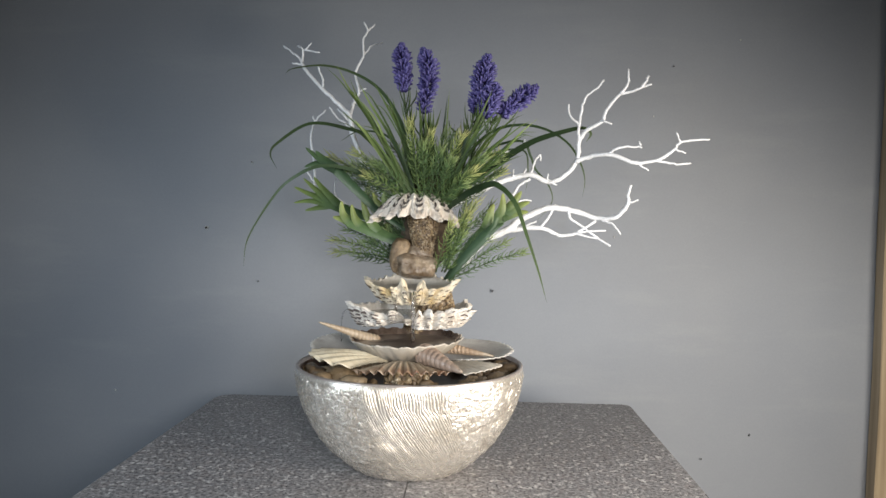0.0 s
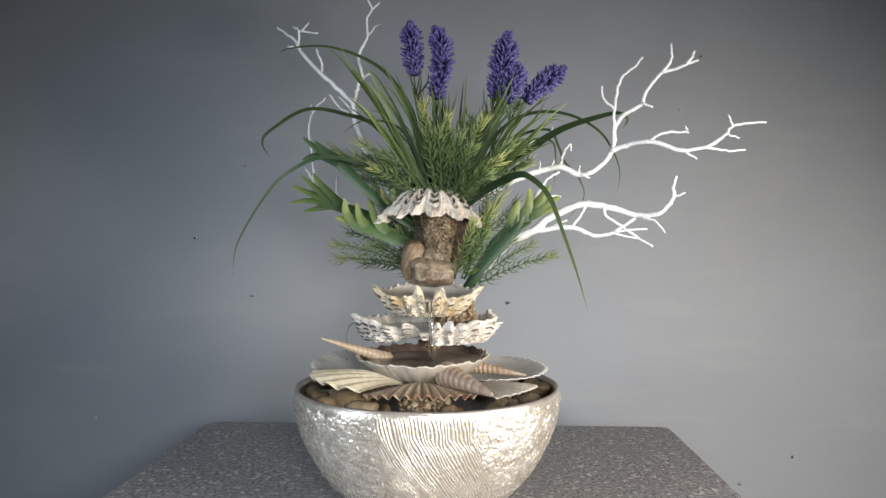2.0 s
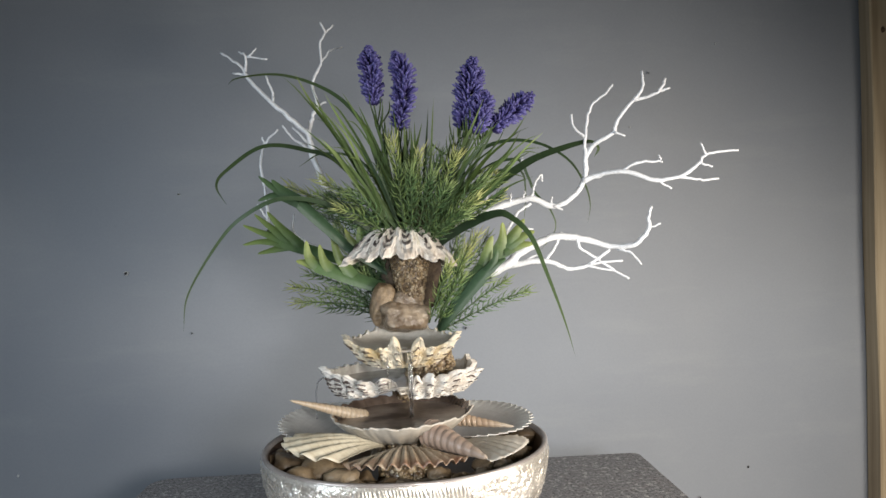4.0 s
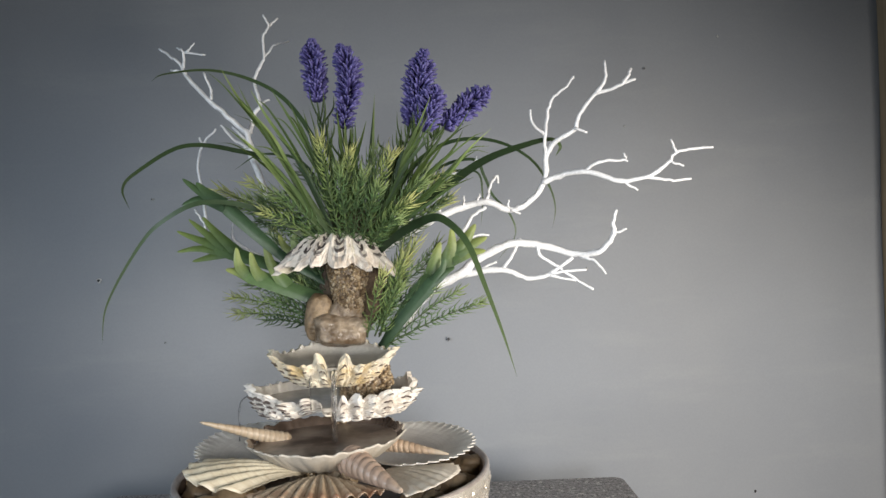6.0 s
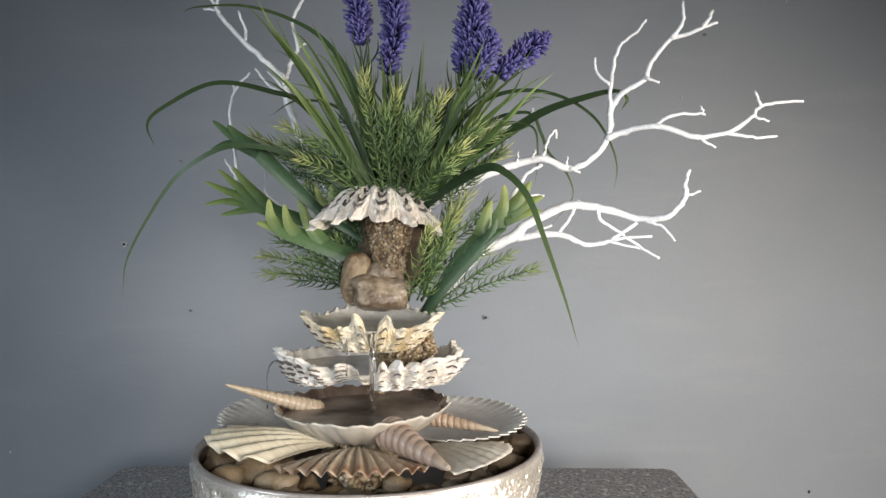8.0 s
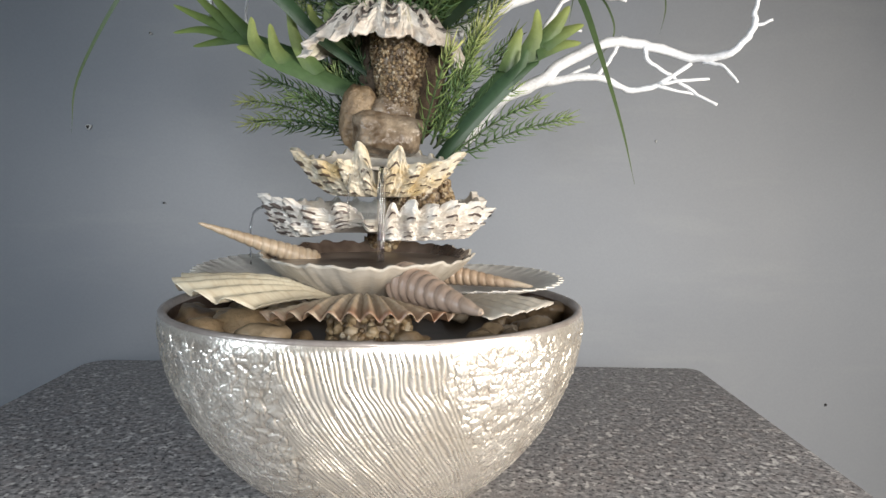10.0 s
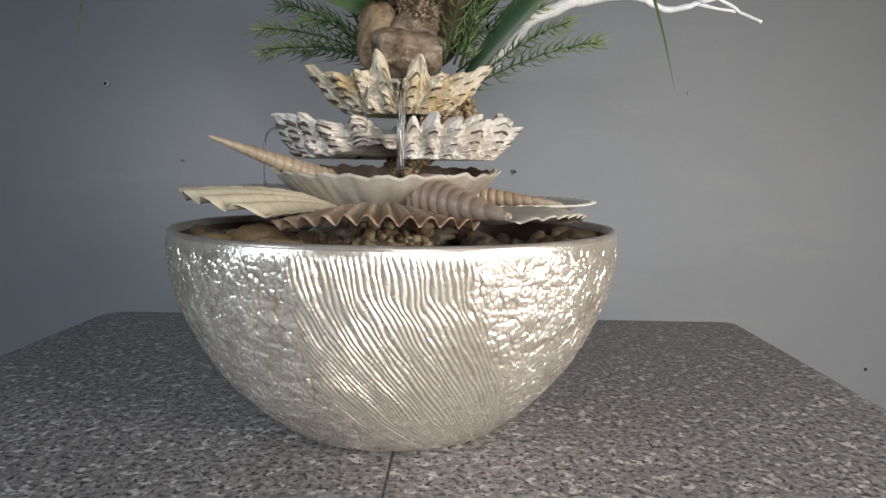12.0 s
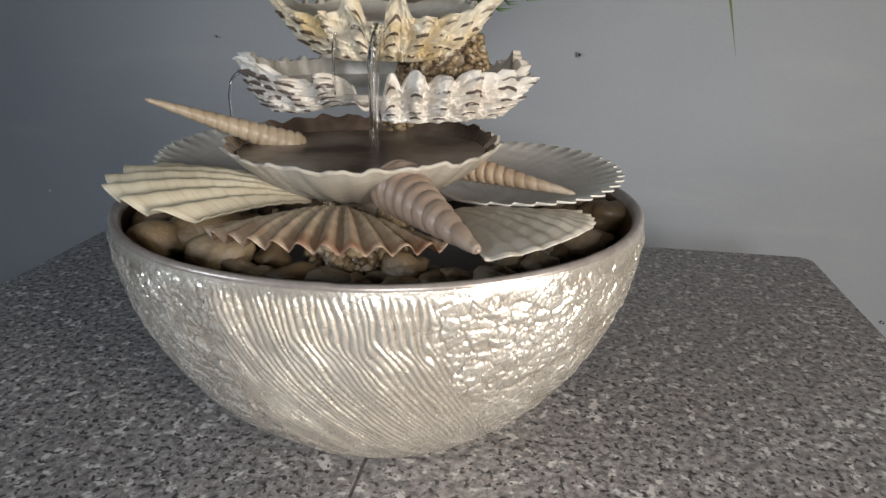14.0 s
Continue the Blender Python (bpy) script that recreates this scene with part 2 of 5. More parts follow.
def pebble():
    n = Nodes("river_pebble")
    col = n.ramp(n.each(), (0.0, (0.12, 0.08, 0.045)), (0.4, (0.24, 0.165, 0.09)), (0.7, (0.37, 0.28, 0.18)), (1.0, (0.27, 0.23, 0.18)))
    col = n.mix(0.6, col, n.ramp(n.noise(110, 4), (0.3, 0.4), (0.7, 1.0)), "MULTIPLY")
    n.bump(n.noise(160, 4), 0.6, 0.002)
    return n.done(col, 0.42)


GRAIN = grains()
PEBBLE = pebble()


# ---------------------------------------------------------------- mesh helpers
def thing(name, at, label, category, group="", kind=""):
    ob = new(name)
    ob.location = at
    ob.empty_display_size = 0.02
    return tagged(ob, label, category, group, kind)


def mesh_object(name, verts, faces, mats, parent=None, label="", at=None, attrs=None, which=None, smooth=True):
    """One mesh object from world places; under a parent it takes the parent's origin."""
    p, base = parent, Vector(at or (0, 0, 0))
    while p is not None:
        base += p.location
        p = p.parent
    me = bpy.data.meshes.new(name)
    off = np.array(base)
    me.from_pydata([tuple(v) for v in (np.asarray(verts, float) - off)], [], [tuple(int(i) for i in f) for f in faces])
    for m in mats if isinstance(mats, (list, tuple)) else [mats]:
        me.materials.append(m)
    if which is not None:
        me.polygons.foreach_set("material_index", np.asarray(which, dtype=np.int32))
    me.polygons.foreach_set("use_smooth", [smooth] * len(me.polygons))
    for key, values in (attrs or {}).items():
        me.attributes.new(key, "FLOAT", "POINT").data.foreach_set("value", np.asarray(values, dtype=np.float32))
    me.update()
    ob = new(name, me)
    if parent is not None:
        ob.parent = parent
    if at is not None:
        ob.location = at
    if label:
        ob["label"] = label
    return ob


def box_mesh(lo, hi, bevel=0.0):
    bm = bmesh.new()
    bmesh.ops.create_cube(bm, size=1)
    for v in bm.verts:
        v.co = Vector([lo[i] + (v.co[i] + 0.5) * (hi[i] - lo[i]) for i in range(3)])
    if bevel:
        bmesh.ops.bevel(bm, geom=bm.edges[:], offset=bevel, segments=2, affect="EDGES")
    v = [tuple(x.co) for x in bm.verts]
    bm.verts.index_update()
    fs = [[x.index for x in face.verts] for face in bm.faces]
    bm.free()
    return v, fs


def box(name, lo, hi, mat, parent=None, label="", bevel=0.0):
    v, fs = box_mesh(lo, hi, bevel)
    return mesh_object(name, v, fs, mat, parent, label, smooth=False)


class Soup:
    """Collects geometry of many small pieces for one mesh."""

    def __init__(self):
        self.v, self.f, self.along = [], [], []

    def add(self, verts, faces, along):
        k = len(self.v)
        self.v.extend(verts)
        self.f.extend([tuple(i + k for i in q) for q in faces])
        self.along.extend(along)

    def make(self, name, mat, parent=None, label="", at=None, crease=0.0):
        ob = mesh_object(name, self.v, self.f, mat, parent, label, at, {"along": self.along})
        if crease:
            ob.data.set_sharp_from_angle(angle=radians(crease))
        return ob


def spline(pts, steps):
    """Catmull-Rom through the points."""
    p = [np.array(q, float) for q in pts]
    p = [2 * p[0] - p[1]] + p + [2 * p[-1] - p[-2]]
    out = []
    for i in range(1, len(p) - 2):
        for k in range(steps):
            t = k / steps
            a, b, c, d = p[i - 1], p[i], p[i + 1], p[i + 2]
            out.append(0.5 * (2 * b + (c - a) * t + (2 * a - 5 * b + 4 * c - d) * t * t + (3 * b - a - 3 * c + d) * t ** 3))
    out.append(p[-2])
    return np.array(out)


def frames_along(path):
    """Tangent and two cross directions at each place of a path."""
    tan = np.gradient(path, axis=0)
    tan /= np.linalg.norm(tan, axis=1)[:, None] + 1e-12
    side = np.cross(tan, (0.13, 0.31, 0.94))
    side /= np.linalg.norm(side, axis=1)[:, None] + 1e-12
    return tan, side, np.cross(side, tan)


def tube(soup, pts, r0, r1, sides=8, steps=4, wobble=0.0, rng=None, power=1.0):
    path = spline(pts, steps)
    n = len(path)
    if wobble:
        path[1:-1] += rng.normal(0, wobble, (n - 2, 3))
    _, a, b = frames_along(path)
    s = np.linspace(0, 1, n)
    rad = r0 + (r1 - r0) * s ** power
    if wobble:
        rad = rad * (1 + rng.normal(0, 0.07, n))
    ang = np.linspace(0, 2 * np.pi, sides, endpoint=False)
    v = path[:, None, :] + rad[:, None, None] * (np.cos(ang)[None, :, None] * a[:, None, :] + np.sin(ang)[None, :, None] * b[:, None, :])
    verts = [tuple(x) for x in v.reshape(-1, 3)]
    faces = [(i * sides + j, i * sides + (j + 1) % sides, (i + 1) * sides + (j + 1) % sides, (i + 1) * sides + j) for i in range(n - 1) for j in range(sides)]
    faces += [tuple(range(sides - 1, -1, -1)), tuple((n - 1) * sides + j for j in range(sides))]
    soup.add(verts, faces, list(np.repeat(s, sides)))


def blade(soup, pts, width, steps=7, twist=0.0, thick=0.18, base=0.55, face_to=(0.0, -1.0, 0.35)):
    """A grass blade with a keel: widest in its lower third, drawn out to a point."""
    path = spline(pts, steps)
    n = len(path)
    s = np.linspace(0, 1, n)
    tan = np.gradient(path, axis=0)
    tan /= np.linalg.norm(tan, axis=1)[:, None]
    side = np.cross(tan, np.array(face_to))
    side /= np.linalg.norm(side, axis=1)[:, None] + 1e-9
    up = np.cross(side, tan)
    c, d = np.cos(twist * s)[:, None], np.sin(twist * s)[:, None]
    side, up = side * c + up * d, up * c - side * d
    w = width * np.clip(np.minimum(base + s * 2.2, 1.0) * (1 - s ** 2.6), 0.02, 1)
    q = np.stack([path - side * w[:, None], path - up * (w * thick * 1.4)[:, None], path + side * w[:, None], path - up * (w * thick * 0.2)[:, None]], axis=1)
    faces = [(i * 4 + j, i * 4 + (j + 1) % 4, i * 4 + 4 + (j + 1) % 4, i * 4 + 4 + j) for i in range(n - 1) for j in range(4)]
    faces += [(3, 2, 1, 0), tuple((n - 1) * 4 + j for j in range(4))]
    soup.add([tuple(x) for x in q.reshape(-1, 3)], faces, list(np.repeat(s, 4)))


def hash2(i, j, seed):
    x = np.sin(i * 127.1 + j * 311.7 + seed * 74.7) * 43758.5453
    return x - np.floor(x)


def value_noise(x, y, seed=0):
    i, j = np.floor(x), np.floor(y)
    u, v = x - i, y - j
    u, v = u * u * (3 - 2 * u), v * v * (3 - 2 * v)
    a, b = hash2(i, j, seed), hash2(i + 1, j, seed)
    c, d = hash2(i, j + 1, seed), hash2(i + 1, j + 1, seed)
    return (a * (1 - u) + b * u) * (1 - v) + (c * (1 - u) + d * u) * v


def cell_gap(x, y, seed=0):
    """Distance to the nearest cell border, about 0 at a border and 0.5 inside."""
    i, j = np.floor(x), np.floor(y)
    f1, f2 = np.full(x.shape, 9.0), np.full(x.shape, 9.0)
    for di in (-1, 0, 1):
        for dj in (-1, 0, 1):
            px = i + di + hash2(i + di, j + dj, seed)
            py = j + dj + hash2(i + di, j + dj, seed + 5)
            d = np.hypot(px - x, py - y)
            f2 = np.minimum(np.maximum(f1, d), f2)
            f1 = np.minimum(f1, d)
    return f2 - f1


def grid_faces(rows, cols, closed):
    last = cols if closed else cols - 1
    return [(i * cols + j, i * cols + (j + 1) % cols, (i + 1) * cols + (j + 1) % cols, (i + 1) * cols + j) for i in range(rows - 1) for j in range(last)]


def ico_pebble(rng, radii, rough, detail=2):
    bm = bmesh.new()
    bmesh.ops.create_icosphere(bm, subdivisions=detail, radius=1)
    k = Vector(rng.uniform(-9, 9, 3))
    for v in bm.verts:
        v.co *= 1 + rough * noise.noise(v.co * 1.1 + k) + rough * 0.35 * noise.noise(v.co * 3 + k)
        v.co = Vector([v.co[i] * radii[i] for i in range(3)])
    bm.verts.index_update()
    v = np.array([tuple(x.co) for x in bm.verts])
    fs = [[x.index for x in face.verts] for face in bm.faces]
    bm.free()
    return v, fs


# ---------------------------------------------------------------- the room
X0, X1, Y0, Y1, H = -2.3, 2.4, -2.4, 1.75, 2.7


def setting(ob, label, category):
    return tagged(ob, label, category, kind="structure")


def wall_relief():
    """The back wall: a thick slab whose painted face is slightly uneven."""
    nx, nz = 140, 80
    xs, zs = np.linspace(X0 - 0.12, X1 + 0.12, nx), np.linspace(0, H, nz)
    gx, gz = np.meshgrid(xs, zs)
    y = Y1 - 0.002 * value_noise(gx * 3.1, gz * 3.1, 3) - 0.0012 * value_noise(gx * 9, gz * 9, 8)
    front = np.stack([gx, y, gz], -1).reshape(-1, 3)
    back = np.stack([gx, np.full_like(gx, Y1 + 0.15), gz], -1).reshape(-1, 3)
    q = grid_faces(nz, nx, False)
    k = nx * nz
    faces = q + [tuple(i + k for i in reversed(f)) for f in q]
    edge = [j for j in range(nx)] + [i * nx + nx - 1 for i in range(1, nz)] + [(nz - 1) * nx + j for j in range(nx - 2, -1, -1)] + [i * nx for i in range(nz - 2, 0, -1)]
    for a, b in zip(edge, edge[1:] + edge[:1]):
        faces.append((b, a, a + k, b + k))
    return np.vstack([front, back]), faces


v, fs = wall_relief()
wall = setting(mesh_object("wall_back", v, fs, WALL), "blue-grey painted plaster wall with faint stains", "wall")
setting(box("wall_left", (X0 - 0.12, Y0, 0), (X0, Y1 - 0.01, H), WALL), "plain grey painted side wall", "wall")
setting(box("wall_right", (X1, Y0, 0), (X1 + 0.12, Y1 - 0.01, H), SIDE_PAINT), "plain dull grey side wall", "wall")
setting(box("wall_front", (X0 - 0.12, Y0 - 0.12, 0), (X1 + 0.12, Y0 - 0.002, H), WALL), "plain grey wall behind the viewer", "wall")
setting(box("floor", (X0 - 0.12, Y0 - 0.12, -0.12), (X1 + 0.12, Y1 + 0.15, -0.003), CONCRETE), "plain grey concrete floor", "floor")
setting(box("ceiling", (X0 - 0.12, Y0 - 0.12, H + 0.003), (X1 + 0.12, Y1 + 0.15, H + 0.12), PLASTER), "plain white ceiling", "ceiling")
setting(box("wall_panel", (1.187, 1.700, 0), (X1 - 0.01, 1.742, H - 0.01), SIDE_PAINT), "dull brown-grey panel beside the wooden post", "wall panel")

# nail holes and chips in the wall
for n, (x, z, r) in enumerate(((-0.656, 1.173, 0.0056), (0.134, 1.013, 0.0046), (-0.53, 1.354, 0.003), (-0.511, 1.027, 0.0028), (0.604, 1.621, 0.0028), (0.709, 0.566, 0.003))):
    a = np.linspace(0, 2 * np.pi, 12, endpoint=False)
    wob = 1 + 0.22 * np.sin(3 * a + n) + 0.12 * np.sin(5 * a + 2 * n)
    out = [(x + r * w * math.cos(t), 1.7435, z + r * w * math.sin(t)) for t, w in zip(a, wob)]
    lip = [(x + r * 0.62 * w * math.cos(t), 1.7405, z + r * 0.62 * w * math.sin(t)) for t, w in zip(a, wob)]
    deep = [(x + r * 0.4 * math.cos(t), 1.7455, z + r * 0.4 * math.sin(t)) for t in a]
    faces = [(j, (j + 1) % 12, 12 + (j + 1) % 12, 12 + j) for j in range(12)] + [(12 + j, 12 + (j + 1) % 12, 24 + (j + 1) % 12, 24 + j) for j in range(12)] + [tuple(range(24, 36))]
    mesh_object("nail_hole", out + lip + deep, faces, [CHIP if n in (0, 2) else SMUDGE, HOLE], wall, "small nail hole with a raised edge", which=[0] * 12 + [1] * 13)
for x, z, r in ((0.46, 1.165, 0.0022), (0.778, 1.692, 0.0025), (0.556, 1.49, 0.002), (-0.917, 0.712, 0.003), (0.837, 0.634, 0.0028)):
    v, fs = ico_pebble(np.random.default_rng(int(x * 1000) + 3000), (r, 0.0012, r * 1.3), 0.3, 1)
    mesh_object("paint_chip", v + np.array((x, 1.7455, z)), fs, CHIP if z > 0.65 else HOLE, wall, "small chip in the paint")

# raw wooden post at the end of the wall
post = thing("wooden_post", (1.155, 1.70, 0), "raw pale pine post with knots standing against the wall", "post")
n = 60
zz = np.linspace(0, H - 0.002, n)
corner = [(1.152, 1.7445), (1.1300, 1.676), (1.1325, 1.672), (1.183, 1.670), (1.185, 1.672), (1.185, 1.742)]
pv = [(x + 0.0025 * math.sin(z * 2.1) * (i in (1, 2)) + 0.0015 * math.sin(z * 9 + i), y, z) for z in zz for i, (x, y) in enumerate(corner)]
pf = grid_faces(n, 6, True) + [(5, 4, 3, 2, 1, 0), tuple((n - 1) * 6 + j for j in range(6))]
mesh_object("beam", pv, pf, WOOD, post, smooth=False)
for x, z, r in ((1.158, 1.70, 0.0075), (1.178, 1.585, 0.006)):
    v, fs = ico_pebble(np.random.default_rng(4), (r * 0.75, 0.003, r), 0.2, 2)
    mesh_object("knot", v + np.array((x, 1.671, z)), fs, plain("dark_knot", (0.05, 0.03, 0.015), (0.12, 0.07, 0.035), 200, 0.7), post, "dark wood knot")

# ---------------------------------------------------------------- granite table
T = 0.80
table = thing("stone_table", (-0.03, 0.85, 0), "grey speckled granite table with rounded corners", "table")


def slab(name, outline, z0, z1, bevel):
    bm = bmesh.new()
    lo = [bm.verts.new((x, y, z0)) for x, y in outline]
    face = bm.faces.new(lo)
    ext = bmesh.ops.extrude_face_region(bm, geom=[face])
    for e in ext["geom"]:
        if isinstance(e, bmesh.types.BMVert):
            e.co.z = z1
    bmesh.ops.recalc_face_normals(bm, faces=bm.faces[:])
    top = [e for e in bm.edges if all(abs(w.co.z - z1) < 1e-6 for w in e.verts)]
    bmesh.ops.bevel(bm, geom=top, offset=bevel, segments=3, affect="EDGES", profile=0.5)
    bm.verts.index_update()
    v = [tuple(x.co) for x in bm.verts]
    fs = [[x.index for x in fc.verts] for fc in bm.faces]
    bm.free()
    return mesh_object(name, v, fs, GRANITE, table, smooth=False)


def rounded(x0, y0, x1, y1, radii):
    """An outline with its own radius at each corner, from the lower left on."""
    out = []
    for (cx, cy, a0), r in zip(((x0, y0, 180), (x1, y0, 270), (x1, y1, 0), (x0, y1, 90)), radii):
        sx, sy = (1 if cx == x0 else -1), (1 if cy == y0 else -1)
        for k in range(6 if r > 0.002 else 1):
            a = radians(a0 + 90 * k / 5)
            out.append((cx + sx * r + r * math.cos(a), cy + sy * r + r * math.sin(a)))
    return out


JOINT = -0.0185
slab("slab", rounded(-0.492, 0.30, JOINT - 0.0004, 1.413, (0.03, 0.001, 0.001, 0.035)), T - 0.035, T, 0.0009)
slab("slab", rounded(JOINT + 0.0004, 0.30, 0.432, 1.413, (0.001, 0.03, 0.018, 0.001)), T - 0.035, T, 0.0009)
box("joint", (JOINT - 0.0012, 0.302, T - 0.03), (JOINT + 0.0012, 1.41, T - 0.0003), JOINT_GREY, table, "thin dark joint between the two slabs")
box("pedestal", (-0.40, 0.40, 0), (0.34, 1.32, T - 0.0355), CONCRETE, table, "plain grey pedestal", 0.01)

# ---------------------------------------------------------------- the planter bowl
BX, BY, BA, BB, BTURN = -0.0230, 1.011, 0.1855, 0.1605, radians(6.0)
RIM = 0.968


def bowl_place(phi, r, z):
    """phi from the front, to the right; r as a share of the rim's oval."""
    x, y = BA * r * np.sin(phi), -BB * r * np.cos(phi)
    c, s = math.cos(BTURN), math.sin(BTURN)
    return BX + x * c - y * s, BY + x * s + y * c, z


def build_bowl():
    front = np.linspace(-1.55, 1.55, 1050)
    back = np.linspace(1.55, 2 * np.pi - 1.55, 130)[1:-1]
    phi = np.concatenate([front, back])
    zf = np.concatenate([np.linspace(0, 0.06, 8)[:-1], np.linspace(0.06, 0.985, 150), [0.993, 1.0]])
    prof = np.interp(zf, [0, 0.02, 0.06, 0.13, 0.23, 0.325, 0.425, 0.52, 0.616, 0.71, 0.81, 0.90, 0.96, 1.0],
                     [0.455, 0.505, 0.548, 0.625, 0.720, 0.790, 0.850, 0.895, 0.935, 0.965, 0.986, 0.998, 1.0, 0.992])
    kern = np.array([0.25, 0.5, 0.25])
    for _ in range(12):
        prof[1:-1] = np.convolve(prof, kern, "valid")
    P, Z = np.meshgrid(phi, zf)
    R = np.repeat(prof[:, None], len(phi), 1)
    # a panel of combed lines that widens to the right towards the foot, cobbled relief round it
    Q = np.where(P > np.pi, P - 2 * np.pi, P)
    mirror = np.abs(Q) > 1.75
    Q = np.where(mirror, np.sign(Q) * np.pi - Q, Q)
    arc, up = Q * 0.16 * (0.35 + 0.65 * R), Z * 0.21
    edges = []
    for knots, degrees in (([0, 0.16, 0.36, 0.55, 0.74, 1.0], [-2, -12, -18.5, -20.5, -21, -23]), ([0, 0.04, 0.27, 0.48, 0.64, 0.81, 1.0], [60, 55, 35, 25, 19, 16, 13.6])):
        line = np.interp(zf, knots, degrees)
        for _ in range(90):
            line[1:-1] = np.convolve(line, kern, "valid")
        edges.append(np.radians(np.repeat(line[:, None], len(phi), 1)))
    left, right = edges
    lean = np.interp(zf, [0, 0.08, 0.23, 0.45, 0.64, 0.83, 1.0], [44, 36, 23.5, 13.5, 6.5, 2, 0])
    for _ in range(60):
        lean[1:-1] = np.convolve(lean, kern, "valid")
    bite = 0.030 * (value_noise(up * 150, arc * 60, 4) - 0.5)
    inside = 1 / (1 + np.exp(-np.clip((np.minimum(Q - left, right - Q) + bite) * 95, -40, 40)))
    # combed lines run down and lean to one side; they wander, split and fade here and there
    track = np.degrees(Q) - lean[:, None]
    drift = 1.1 * (value_noise(track * 0.16, Z * 3.1, 1) - 0.5) + 0.8 * (value_noise(track * 0.45, Z * 8, 2) - 0.5) + 0.30 * (value_noise(track * 1.1, Z * 24, 3) - 0.5)
    kink = 0.9 * value_noise(track * 0.35 + 7, Z * 0 + 3, 9) * np.exp(-((Z - 0.80 - 0.08 * (value_noise(track * 0.5, Z * 0, 6) - 0.5)) / 0.05) ** 2)
    phase = track / 1.32 + drift + kink
    depth = 0.30 + 1.0 * value_noise(track * 0.4, Z * 9, 12)
    comb = np.abs(np.sin(np.pi * phase)) ** 0.9 - 0.6 + 0.22 * (value_noise(track * 3, Z * 60, 14) - 0.5)
    comb *= 0.0022 * depth * np.interp(Z, [0, 0.25, 0.945, 0.985], [0.7, 1.0, 1, 0.0])
    # flat overlapping platelets of clay, larger near the rim, with hollows between
    wx, wy = arc + 0.007 * (value_noise(arc * 110, up * 110, 21) - 0.5), up + 0.006 * (value_noise(arc * 120, up * 120, 22) - 0.5)
    plates = np.clip(cell_gap(wx * 98, wy * 118, 3), 0, 0.13) / 0.13
    small = np.clip(cell_gap(wx * 190, wy * 260, 6), 0, 0.3) / 0.3
    tops = value_noise(wx * 95, wy * 140, 31)
    ledge = np.clip((value_noise(wx * 60, wy * 210, 37) - 0.45) * 4, 0, 1)
    lumpy = 0.0017 * plates * (0.55 + 0.7 * tops) + 0.0008 * small * value_noise(wx * 60, wy * 60, 15) + 0.0004 * tops + 0.0003 * ledge - 0.0019
    lumpy *= np.interp(Z, [0, 0.12, 0.945, 0.985], [0.4, 0.9, 1, 0.0])
    h = comb * inside + lumpy * (1 - inside)
    # near 1 down in a groove, where the glaze gets its painted shade
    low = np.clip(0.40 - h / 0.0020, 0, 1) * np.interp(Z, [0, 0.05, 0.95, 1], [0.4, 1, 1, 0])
    x, y, z = bowl_place(P, R, T + Z * (RIM - T))
    cx, cy = x - BX, y - BY
    length = np.hypot(cx, cy)
    x, y = x + cx / length * h, y + cy / length * h
    n = len(phi)
    outer = np.stack([x, y, z], -1).reshape(-1, 3)
    bowl = thing("planter_bowl", (BX, BY, T), "pearly champagne ceramic bowl with combed and cobbled relief", "planter")
    faces = [tuple(range(n - 1, -1, -1))] + grid_faces(len(zf), n, True)
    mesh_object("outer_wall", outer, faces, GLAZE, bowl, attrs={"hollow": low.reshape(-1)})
    # rim and inside
    psi = np.linspace(0, 2 * np.pi, 220, endpoint=False)
    rings = [(0.992, RIM - 0.0012), (0.9935, RIM + 0.0008), (0.985, RIM + 0.0026), (0.972, RIM + 0.0028), (0.960, RIM + 0.001), (0.953, RIM - 0.003)]
    wob = 0.0012 * value_noise(psi * 3, psi * 0, 5)
    v = np.array([np.stack(bowl_place(psi, r, np.full(220, zz) + wob), -1) for r, zz in rings]).reshape(-1, 3)
    mesh_object("rim", v, grid_faces(len(rings), 220, True), RIM_GLAZE, bowl, "brownish silver rim")
    rings = [(0.954, RIM - 0.0025), (0.94, RIM - 0.02), (0.90, RIM - 0.045), (0.82, RIM - 0.075), (0.68, RIM - 0.11), (0.4, RIM - 0.14), (0.02, RIM - 0.145)]
    v = np.array([np.stack(bowl_place(psi, r, np.full(220, zz) + wob), -1) for r, zz in rings]).reshape(-1, 3)
    mesh_object("inner_wall", v, grid_faces(len(rings), 220, True) + [tuple(6 * 220 + j for j in range(220))], INNER_GLAZE, bowl, "dark brown glazed inside")
    return bowl


build_bowl()

# water low in the bowl
psi = np.linspace(0, 2 * np.pi, 90, endpoint=False)
v = np.stack(bowl_place(psi, 0.84, np.full(90, 0.937)), -1)
mesh_object("bowl_water", np.vstack([v, v - np.array((0, 0, 0.02))]), [tuple(range(90)), tuple(range(179, 89, -1))] + [(j, 90 + j, 90 + (j + 1) % 90, (j + 1) % 90) for j in range(90)], WATER_DARK, smooth=False)
tagged(bpy.data.objects["bowl_water"], "dark still water low inside the planter bowl", "water")

